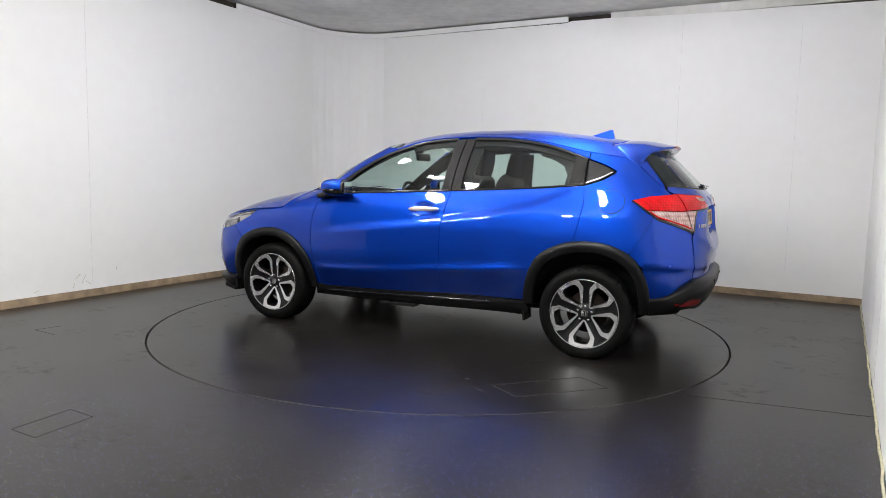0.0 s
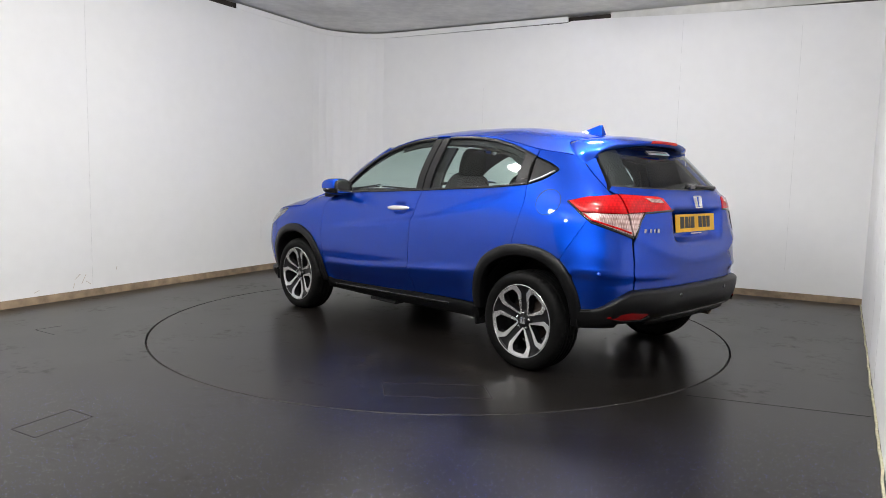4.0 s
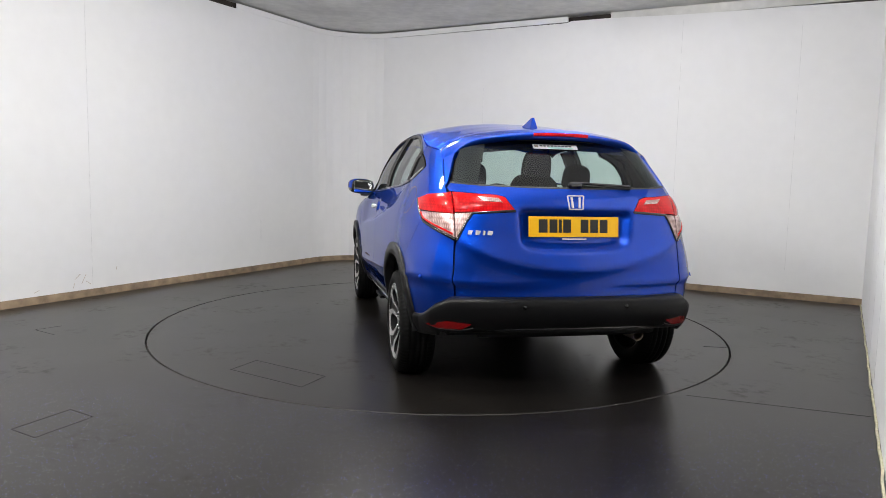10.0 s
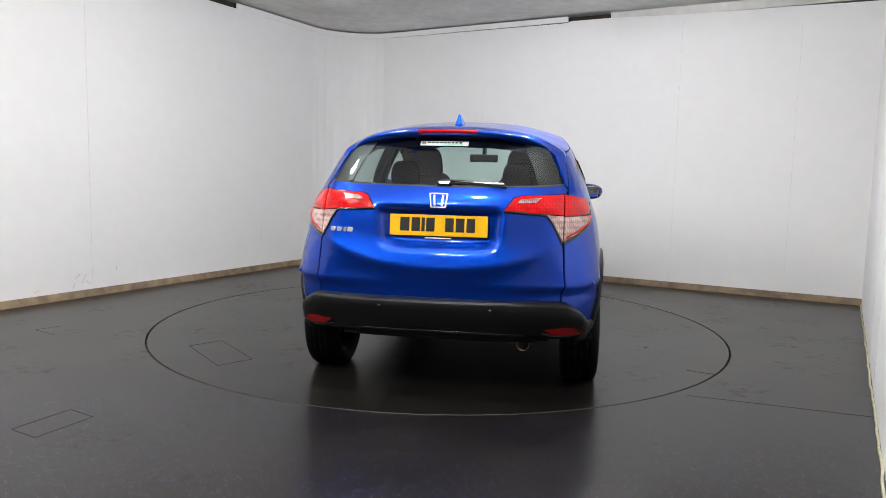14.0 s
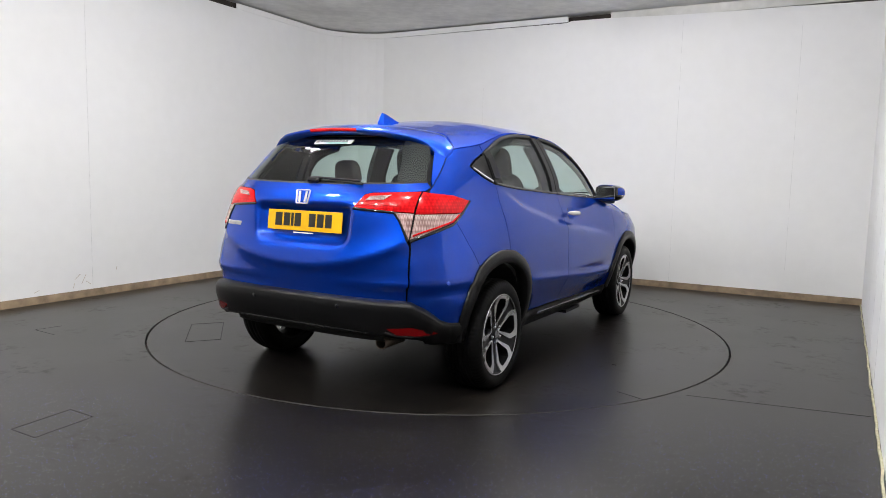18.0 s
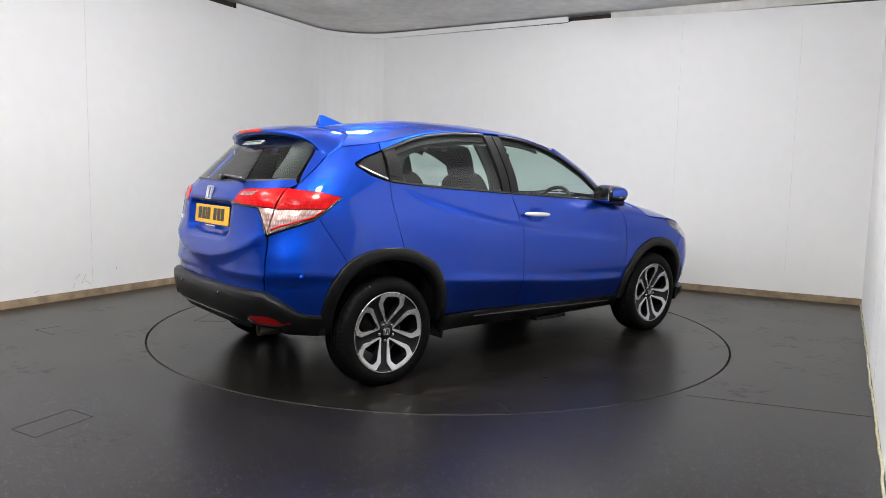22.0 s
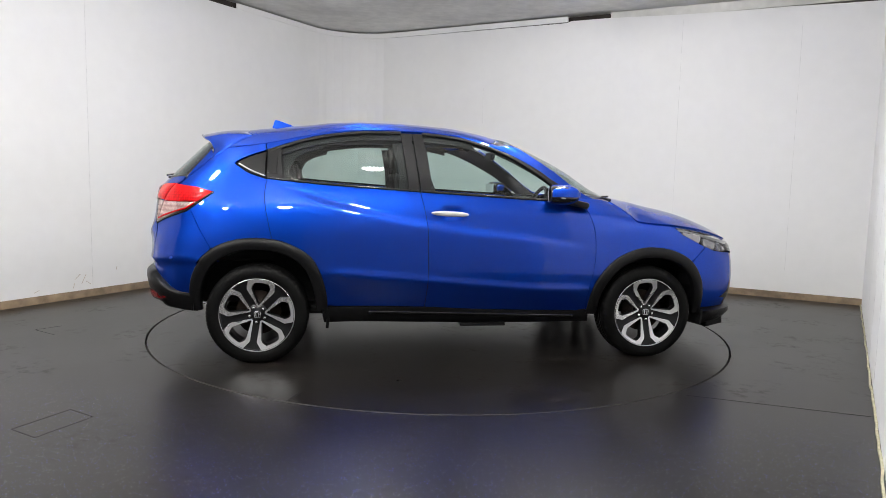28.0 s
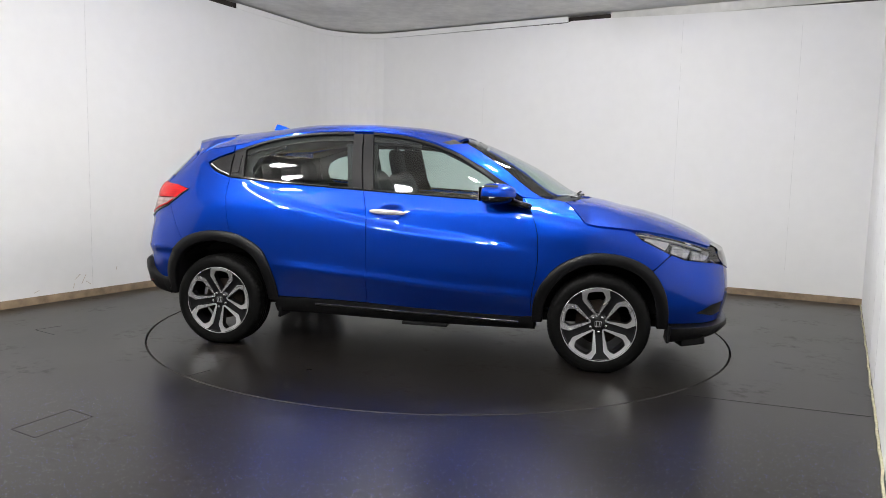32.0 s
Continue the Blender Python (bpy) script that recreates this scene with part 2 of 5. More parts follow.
def revolve(name, profile, m, mat, parent=None, n=64, label="", smooth=True, closed=False):
    """Turns a profile of (radius, along) round the local y axis."""
    verts, faces, k = [], [], len(profile)
    for i in range(n):
        a = 2 * math.pi * i / n
        for r, y in profile:
            verts.append(m @ Vector((r * math.cos(a), y, r * math.sin(a))))
    for i in range(n):
        j = (i + 1) % n
        for q in range(k if closed else k - 1):
            w = (q + 1) % k
            faces.append((i * k + q, j * k + q, j * k + w, i * k + w))
    ob = link_mesh(name, verts, faces, mat, parent, smooth, label)
    bm = bmesh.new()
    bm.from_mesh(ob.data)
    bmesh.ops.recalc_face_normals(bm, faces=bm.faces)
    bm.to_mesh(ob.data)
    bm.free()
    return ob


def curve_through(pts, n=8):
    """A smooth line through the points (Catmull-Rom), n steps a span."""
    p = [np.array(q, float) for q in pts]
    p = [2 * p[0] - p[1]] + p + [2 * p[-1] - p[-2]]
    out = []
    for i in range(1, len(p) - 2):
        a, b, c, d = p[i - 1:i + 3]
        for k in range(n):
            t = k / n
            out.append(0.5 * (2 * b + (c - a) * t + (2 * a - 5 * b + 4 * c - d) * t * t + (3 * b - a - 3 * c + d) * t ** 3))
    out.append(p[-2])
    return [tuple(q) for q in out]


def ring_of(*segments):
    """One closed outline out of lines that follow on one another; shared ends are dropped."""
    out = []
    for s in segments:
        for q in s:
            if not out or abs(q[0] - out[-1][0]) + abs(q[1] - out[-1][1]) > 1e-5:
                out.append((float(q[0]), float(q[1])))
    if abs(out[0][0] - out[-1][0]) + abs(out[0][1] - out[-1][1]) < 1e-5:
        out.pop()
    return out


def resample(poly, step, closed=True):
    out, n = [], len(poly)
    for i in range(n if closed else n - 1):
        a, b = np.array(poly[i]), np.array(poly[(i + 1) % n])
        k = max(1, int(math.ceil(np.linalg.norm(b - a) / step)))
        out += [tuple(a + (b - a) * j / k) for j in range(k)]
    if not closed:
        out.append(tuple(poly[-1]))
    return out


def shrink(poly, gap):
    p = np.array(poly)
    area = np.sum(p[:, 0] * np.roll(p[:, 1], -1) - np.roll(p[:, 0], -1) * p[:, 1])
    d1, d0 = np.roll(p, -1, 0) - p, p - np.roll(p, 1, 0)
    unit = lambda d: d / np.maximum(np.linalg.norm(d, axis=1, keepdims=True), 1e-9)
    t0, t1 = unit(d0), unit(d1)
    s = 1 if area > 0 else -1
    n0, n1 = np.stack([-t0[:, 1], t0[:, 0]], 1) * s, np.stack([-t1[:, 1], t1[:, 0]], 1) * s
    n = n0 + n1
    n = n / np.maximum(np.sum(n * n0, 1, keepdims=True), 0.6)
    return [tuple(q) for q in p + n * gap]


def inside(poly, pts):
    p, q = np.array(poly), np.roll(np.array(poly), -1, 0)
    x, y = pts[:, 0][:, None], pts[:, 1][:, None]
    cross = ((p[:, 1] > y) != (q[:, 1] > y)) & (x < (q[:, 0] - p[:, 0]) * (y - p[:, 1]) / (q[:, 1] - p[:, 1] + 1e-12) + p[:, 0])
    return cross.sum(1) % 2 == 1


def fill(poly, step):
    """Triangles of a plane outline with a net of points inside; also its border in order."""
    from mathutils.geometry import delaunay_2d_cdt
    p = np.array(poly)
    lo, hi = p.min(0), p.max(0)
    xs, ys = np.arange(lo[0], hi[0], step), np.arange(lo[1], hi[1], step * 0.87)
    g = np.array([(x + (step / 2 if j % 2 else 0), y) for j, y in enumerate(ys) for x in xs])
    if len(g):
        g = g[inside(poly, g)]
    if len(g):
        a, b = p, np.roll(p, -1, 0)
        ab = b - a
        t = np.clip(((g[:, None] - a) * ab).sum(2) / np.maximum((ab ** 2).sum(1), 1e-12), 0, 1)
        dist = np.linalg.norm(g[:, None] - (a + t[..., None] * ab), axis=2).min(1)
        g = g[dist > step * 0.45]
    pts = [Vector(q) for q in poly] + [Vector(q) for q in g]
    n = len(poly)
    v, e, f, ov, oe, of = delaunay_2d_cdt(pts, [(i, (i + 1) % n) for i in range(n)], [], 1, 1e-7)
    return np.array([tuple(q) for q in v]), [tuple(t) for t in f]


# ---------------------------------------------------------------- the room


WALL_TOP = 3.075
FILLET = 0.75
WEST = -0.09
FAR_TOP = [(0.70, 3.072), (3.15, 3.066), (3.20, 3.083), (3.64, 3.081), (4.43, 3.050), (5.00, 3.039), (5.55, 3.037), (6.06, 3.024), (6.40, 3.018)]


def wall_line(inset=0.0, steps=10):
    """Plan of the left wall, the rounded corner and the far wall, moved inset metres into the room."""
    pts = [room(WEST + inset, ROOM_L), room(WEST + inset, FILLET)]
    for k in range(1, steps):
        a = math.pi / 2 * k / steps
        r = FILLET - inset
        pts.append(room(WEST + FILLET - r * math.cos(a), FILLET - r * math.sin(a)))
    pts += [room(a, inset) for a, top in FAR_TOP]
    return pts


def sweep(name, line, z0, z1, thick, mat, smooth=False):
    """An upright band along a plan line, thick metres deep away from the room."""
    verts, faces = [], []
    n = len(line)
    for i, q in enumerate(line):
        d0 = (line[i] - line[i - 1]).normalized() if i else (line[1] - line[0]).normalized()
        d1 = (line[i + 1] - line[i]).normalized() if i < n - 1 else d0
        d = (d0 + d1).normalized()
        out = Vector((-d.y, d.x, 0))
        top = z1[i] if isinstance(z1, list) else z1
        for o, z in ((0, z0), (0, top), (thick, top), (thick, z0)):
            verts.append(q + out * o + Vector((0, 0, z)))
    for i in range(n - 1):
        for k in range(4):
            faces.append((4 * i + k, 4 * i + 4 + k, 4 * i + 4 + (k + 1) % 4, 4 * i + (k + 1) % 4))
    faces += [(0, 1, 2, 3), (4 * n - 1, 4 * n - 2, 4 * n - 3, 4 * n - 4)]
    ob = link_mesh(name, verts, faces, mat, smooth=smooth)
    bm = bmesh.new()
    bm.from_mesh(ob.data)
    bmesh.ops.recalc_face_normals(bm, faces=bm.faces)
    bm.to_mesh(ob.data)
    bm.free()
    return ob


def build_room():
    line = wall_line()
    tagged(sweep("wall_west", line, 0.0, [WALL_TOP] * (len(line) - len(FAR_TOP)) + [top for a, top in FAR_TOP], 0.04, WALL), "white painted lining wall with a rounded corner", "wall", kind="structure")
    east = [room(ROOM_W, -0.1), room(EAST_END, 5.2)]
    tagged(sweep("wall_east", east, 0.0, 3.06, 0.04, WALL), "white painted plain lining wall", "wall", kind="structure")
    # added walls out of view; their tones shape the reflections in paint and glass
    rest = [room(EAST_END, 5.2), room(EAST_END + 0.12, ROOM_L)]
    tagged(sweep("wall_east_rest", rest, 0.0, CEILING, 0.04, UNSEEN_GREY_WALL), "unseen mid grey wall added to close the room", "wall", kind="structure")
    south = [room(ROOM_W + 0.05, ROOM_L), room(-0.05, ROOM_L)]
    tagged(sweep("wall_south", south, 0.0, CEILING, 0.1, UNSEEN_DARK_WALL), "unseen dark grey wall added to close the room", "wall", kind="structure")
    # near-black bands behind the lining: shade of the gap put into colour
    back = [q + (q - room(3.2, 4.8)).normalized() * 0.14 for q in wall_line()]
    tagged(sweep("wall_gap_shade", back, 2.7, CEILING, 0.05, GAP_SHADE), "dark band behind the lining, standing in for the gap's shade", "wall", kind="structure")
    tagged(sweep("wall_gap_shade_east", [room(ROOM_W + 0.12, -0.2), room(ROOM_W + 0.12, ROOM_L)], 2.7, CEILING, 0.05, GAP_SHADE), "dark band behind the lining, standing in for the gap's shade", "wall", kind="structure")
    bm = bmesh.new()
    c = room(ROOM_W / 2, ROOM_L / 2)
    ang = math.degrees(math.atan2(FAR.y, FAR.x))
    box(bm, (ROOM_W + 0.6, ROOM_L + 0.6, 0.2), pose(c.x, c.y, CEILING + 0.1, 0, 0, ang))
    tagged(part("ceiling", bm, CONCRETE), "bare grey concrete slab ceiling", "ceiling", kind="structure")
    # lining strip on top of the walls round the corner
    full = wall_line(-0.004)
    strip = [room(WEST - 0.004, 2.1)] + full[1:-len(FAR_TOP)] + [room(0.70, -0.004), room(3.16, -0.004)]
    tagged(sweep("trim_top", strip, WALL_TOP + 0.003, CEILING - 0.018, 0.02, WALL), "white lining strip under the ceiling", "trim", kind="structure")
    # brown scuffs low on the wall
    for b, z, w, tilt in ((4.10, 0.17, 0.10, 62), (4.16, 0.20, 0.07, 40), (4.05, 0.13, 0.06, -35), (4.20, 0.12, 0.05, 75), (4.55, 0.11, 0.05, 20), (3.75, 0.24, 0.03, 80)):
        c = room(WEST + 0.0006, b, z)
        m = pose(c.x, c.y, c.z, 0, 0, math.degrees(math.atan2(NEAR.y, NEAR.x))) @ pose(0, 0, 0, 0, tilt, 0)
        tagged(box_part("wall_scuff", (w, 0.0016, 0.004), m, SMEAR), "thin pale brown scuff on the wall", "scuff", kind="structure")
    # edge beam of the slab above the far wall
    tagged(sweep("trim_beam", [room(a, -0.062) for a in (3.66, 4.6, 5.6, 6.5)], 3.056, CEILING - 0.004, 0.05, CONCRETE), "bare concrete edge beam over the wall", "trim", kind="structure")
    # joints between the lining boards
    for q, d, z0, z1 in ((Vector((-3.329, 0.887, 0)), NEAR, 0.07, 3.05), (Vector((0.50, 3.356, 0)), FAR, 1.9, 2.35), (Vector((2.623, 2.193, 0)), FAR, 0.07, 3.0), (Vector((3.66, 1.62, 0)), FAR, 0.3, 2.9), (Vector((-2.19, 2.85, 0)), NEAR, 0.35, 0.62)):
        off = FAR * 0.0006 if d is NEAR else NEAR * 0.0006
        a = (q - CORNER).dot(FAR) if d is FAR else 0.0
        b = (q - CORNER).dot(NEAR) if d is NEAR else 0.0
        c = room(a if d is FAR else WEST, b) + off
        joint = box_part("wall_joint", (0.004, 0.0024, z1 - z0), pose(c.x, c.y, (z0 + z1) / 2, 0, 0, math.degrees(math.atan2(d.y, d.x))), JOINT)
        tagged(joint, "thin grey joint between wall boards", "joint", kind="structure")
    for b in (0.9, 1.75, 2.6, 3.4):
        c = room(ROOM_W + (EAST_END - ROOM_W) * b / 5.2 - 0.0008, b)
        joint = box_part("wall_joint", (0.005, 0.0024, 2.9), pose(c.x, c.y, 1.5, 0, 0, math.degrees(math.atan2(NEAR.y, NEAR.x))), JOINT)
        tagged(joint, "thin grey joint between wall boards", "joint", kind="structure")
    # cuts and a hatch in the vinyl
    cuts = [((-1.973, -2.566), (-1.849, -2.283)), ((-1.849, -2.283), (-1.686, -2.381)), ((-1.686, -2.381), (-1.81, -2.66)), ((-1.81, -2.66), (-1.973, -2.566)), ((-3.023, -0.578), (-2.902, -0.428)), ((-3.023, -0.578), (-2.795, -0.723)), ((1.423, -1.831), (2.36, -2.155))]
    for (x0, y0), (x1, y1) in cuts:
        ln = math.hypot(x1 - x0, y1 - y0)
        cut = box_part("floor_joint", (ln, 0.0035 if ln > 0.5 else 0.005, 0.0012), pose((x0 + x1) / 2, (y0 + y1) / 2, 0.0006, 0, 0, math.degrees(math.atan2(y1 - y0, x1 - x0))), SEAL)
        tagged(cut, "dark cut joint in the vinyl floor", "joint", kind="structure")
    # timber batten along the floor
    rng = random.Random(3)
    foot = [q for q in wall_line(0.022)]
    tagged(sweep("baseboard_west", foot, 0.0, 0.068, 0.021, TIMBER), "raw timber batten along the wall foot", "baseboard", kind="structure")
    tagged(sweep("baseboard_east", [room(ROOM_W + (EAST_END - ROOM_W) * b / 5.2 - 0.015 + rng.uniform(-0.006, 0.004), b) for b in np.linspace(0.04, 5.15, 40)], 0.0, 0.016, 0.010, FOAM), "ragged pale yellow sealing strip along the wall foot", "baseboard", kind="structure")
    # floor round the turntable
    n, verts, faces = 192, [], []
    axis_a, axis_b = FAR, NEAR
    mid = room(ROOM_W / 2, ROOM_L / 2)
    for i in range(n):
        a = 2 * math.pi * i / n
        d = Vector((math.cos(a), math.sin(a), 0))
        da, db = d.dot(axis_a), d.dot(axis_b)
        o = Vector((0, 0, 0)) - mid
        oa, ob_ = o.dot(axis_a), o.dot(axis_b)
        ha, hb = ROOM_W / 2 + 0.2, ROOM_L / 2 + 0.2
        ta = ((ha if da > 0 else -ha) - oa) / da if abs(da) > 1e-6 else 1e9
        tb = ((hb if db > 0 else -hb) - ob_) / db if abs(db) > 1e-6 else 1e9
        r0 = TABLE_RADIUS + 0.009
        verts += [d * r0 + Vector((0, 0, -0.05)), d * r0, d * min(ta, tb)]
    for i in range(n):
        j = (i + 1) % n
        faces += [(3 * i, 3 * i + 1, 3 * j + 1, 3 * j), (3 * i + 1, 3 * i + 2, 3 * j + 2, 3 * j + 1)]
    tagged(link_mesh("floor", verts, faces, FLOOR, smooth=False), "dark grey vinyl floor with pale flecks", "floor", kind="structure")
    # disc below the deck, coloured dark so the ring gap looks shaded
    pit = link_mesh("floor_pit_shade", [(2.4 * math.cos(k * math.pi / 24), 2.4 * math.sin(k * math.pi / 24), -0.05) for k in range(48)], [tuple(range(48))], GAP_SHADE, smooth=False)
    tagged(pit, "dark disc standing in for shade in the turntable gap", "floor", kind="structure")


def build_lamps():
    first = None
    mid = room(3.2, 4.7, 0.0)
    for (a, b), power in zip(LAMPS, FLOOD):
        q = room(a, b, CEILING - 0.28)
        m = look(q, q + Vector(((mid.x - q.x) * (0.45 if a < 4 else 0.05), (mid.y - q.y) * 0.42, -1.35)))
        if first is None:
            first = tagged(new("ceiling_lamp"), "white rectangular floodlight hung under the concrete ceiling, tilted inwards", "lamp", group="ceiling floodlights")
            box_part("housing", (0.25, 0.21, 0.05), pose(0, 0, 0.035), WHITE, first, 0.008)
            box_part("diffuser", (0.21, 0.17, 0.006), pose(0, 0, 0.006), LAMP_GLOW, first, label="glowing diffuser")
            box_part("bracket", (0.05, 0.04, 0.24), pose(0, 0, 0.17), STEEL, first)
            first.matrix_basis = m
        else:
            copy_thing(first, m)
        light = bpy.data.lights.new("floodlight", "POINT")
        light.shadow_soft_size, light.energy = 0.08, power * 0.74
        light.color = (1.0, 0.985, 0.96)
        ob = new("floodlight", light)
        ob.matrix_basis = Matrix.Translation(q - Vector((0, 0, 0.10)))


def build_turntable():
    table = tagged(new("turntable"), "round dark vinyl turntable flush with the floor, slowly turning", "turntable")
    r, n = TABLE_RADIUS - 0.006, 192
    ring = [(r * math.cos(2 * math.pi * k / n), r * math.sin(2 * math.pi * k / n)) for k in range(n)]
    verts = [(x, y, 0.0) for x, y in ring] + [(x, y, -0.04) for x, y in ring]
    faces = [tuple(range(n))] + [(k, (k + 1) % n, n + (k + 1) % n, n + k) for k in range(n)]
    link_mesh("deck", verts, faces, TABLE, table, smooth=False)
    revolve("deck_rim", [(r + 0.0004, -0.04), (r + 0.0008, -0.012), (r + 0.0008, -0.0015), (r - 0.0006, 0.0)], pose(0, 0, 0, 90, 0, 0), RIM_EDGE, table, n, "scuffed aluminium edge of the deck")
    # service hatch let into the deck
    ha, hb, hc = Vector((-1.631, 1.141, 0)), Vector((-1.435, 0.9985, 0)), Vector((-1.213, 1.562, 0))
    hd = hb + (hc - ha)
    quad = [ha, hb, hd, hc]
    for i in range(4):
        p, q = quad[i], quad[(i + 1) % 4]
        d = (q - p)
        c = (p + q) / 2
        box_part("hatch_joint", (d.length, 0.006, 0.0016), pose(c.x, c.y, 0.0008, 0, 0, math.degrees(math.atan2(d.y, d.x))), SEAL, table, label="dark joint round the hatch")
    # short groove at the rim, and pale scuffs
    back = Matrix.Rotation(-radians(heading(13.0)), 4, "Z")
    p, q = back @ Vector((1.72, -1.150, 0)), back @ Vector((1.875, -1.222, 0))
    c, d = (p + q) / 2, q - p
    box_part("rim_groove", (d.length, 0.008, 0.0016), pose(c.x, c.y, 0.0008, 0, 0, math.degrees(math.atan2(d.y, d.x))), SEAL, table, label="dark groove at the rim")
    rng = random.Random(5)
    for k in range(26):
        a, r = rng.uniform(0, 6.283), rng.uniform(1.35, 2.15)
        w, h = rng.uniform(0.012, 0.05), rng.uniform(0.002, 0.005)
        box_part("scuff", (w, h, 0.0006), pose(r * math.cos(a), r * math.sin(a), 0.0003, 0, 0, rng.uniform(0, 180)), SCUFF, table)
    return table


# ---------------------------------------------------------------- the car's form (x forward, y to its left, metres)


def line1(xs, ys):
    """A smooth function through a few values (monotone cubic)."""
    xs, ys = np.array(xs, float), np.array(ys, float)
    h, d = np.diff(xs), np.diff(ys) / np.diff(xs)
    m = np.zeros(len(xs))
    m[0], m[-1] = d[0], d[-1]
    for i in range(1, len(xs) - 1):
        if d[i - 1] * d[i] > 0:
            w1, w2 = 2 * h[i] + h[i - 1], h[i] + 2 * h[i - 1]
            m[i] = (w1 + w2) / (w1 / d[i - 1] + w2 / d[i])

    def f(x):
        x = np.asarray(x, float)
        i = np.clip(np.searchsorted(xs, x) - 1, 0, len(xs) - 2)
        t = (np.clip(x, xs[0], xs[-1]) - xs[i]) / h[i]
        y = ys[i] * (1 + 2 * t) * (1 - t) ** 2 + h[i] * m[i] * t * (1 - t) ** 2 + ys[i + 1] * t * t * (3 - 2 * t) + h[i] * m[i + 1] * t * t * (t - 1)
        return y + np.where(x < xs[0], (x - xs[0]) * m[0], 0) + np.where(x > xs[-1], (x - xs[-1]) * m[-1], 0)
    return f


HALF_WIDTH = line1([0.18, 0.30, 0.45, 0.60, 0.80, 0.95, 1.10, 1.20, 1.36, 1.48, 1.56], [0.765, 0.820, 0.864, 0.885, 0.880, 0.862, 0.815, 0.780, 0.710, 0.640, 0.570])
REAR_END = line1([0.18, 0.36, 0.56, 0.72, 0.85, 1.03, 1.10, 1.16, 1.30, 1.43, 1.50, 1.56], [-1.97, -2.02, -2.04, -2.045, -2.035, -2.02, -1.995, -1.945, -1.81, -1.665, -1.50, -1.2])
FRONT_END = line1([0.18, 0.35, 0.50, 0.65, 0.75, 0.85, 0.93, 1.00, 1.06, 1.10, 1.26, 1.37, 1.45, 1.51, 1.56], [2.09, 2.14, 2.165, 2.15, 2.125, 2.06, 1.93, 1.60, 1.28, 1.14, 0.872, 0.650, 0.458, 0.275, 0.05])
FRONT_MID = line1([0.2, 0.88, 1.10, 1.6], [0.9, 0.9, 0.0, -0.1])
REAR_MID = -0.9
NR, NF = 3.8, 2.7
NOSE_POWER = line1([0.2, 0.70, 0.88, 1.00, 1.12, 1.5], [6.0, 6.0, 4.0, 3.2, 4.5, 4.5])
TAIL_POWER = line1([0.2, 0.55, 0.72, 0.88, 1.05, 1.5], [5.4, 5.4, 5.4, 4.4, 4.0, 3.4])
RAIL = line1([-1.70, -1.45, -1.25, -1.05, -0.80, -0.58, -0.35, -0.04, 0.15, 0.34, 0.53, 0.66, 0.85], [1.335, 1.37, 1.40, 1.445, 1.492, 1.506, 1.508, 1.488, 1.447, 1.374, 1.275, 1.19, 1.10])
CROWN = line1([-1.85, -1.67, -1.36, -1.17, -0.95, -0.5, -0.2, 0.0, 0.15, 0.28, 0.38, 0.6], [0.12, 0.13, 0.135, 0.122, 0.098, 0.080, 0.076, 0.080, 0.093, 0.110, 0.128, 0.17])
HOOD_EDGE = line1([0.90, 1.0, 1.08, 1.15, 1.215, 1.30, 1.45, 1.53, 1.69, 1.90, 2.05, 2.12], [1.090, 1.078, 1.053, 0.99, 0.928, 0.915, 0.903, 0.896, 0.872, 0.82, 0.765, 0.73])
HOOD_CROWN = line1([0.9, 1.08, 1.15, 1.215, 1.30, 1.45, 1.63, 1.82, 1.97, 2.06, 2.12], [0.035, 0.052, 0.107, 0.158, 0.155, 0.130, 0.112, 0.090, 0.068, 0.050, 0.03])
UPPER_CREASE = line1([-1.25, -1.15, -0.90, -0.62, -0.23, 0.12, 0.51, 0.75, 1.0], [1.17, 1.13, 1.035, 0.97, 0.90, 0.85, 0.81, 0.775, 0.74])
WING_CREST = line1([0.85, 1.05, 1.216, 1.48], [0.842, 0.880, 0.902, 0.880])
LOWER_CREASE = line1([-0.85, -0.43, -0.22, 0.13, 0.52, 0.88], [0.565, 0.53, 0.515, 0.485, 0.46, 0.45])


def half0(x, z):
    w = HALF_WIDTH(z)
    t = np.clip((REAR_MID - x) / (REAR_MID - REAR_END(z)), 0, 1)
    r = (1 - t ** TAIL_POWER(z)) ** (1 / NR)
    mid = FRONT_MID(z)
    s = np.clip((x - mid) / (FRONT_END(z) - mid), 0, 1)
    return w * r * (1 - s ** NOSE_POWER(z)) ** (1 / NF)


def step_at(v, soft):
    return 1 / (1 + np.exp(-np.clip(v / soft, -40, 40)))


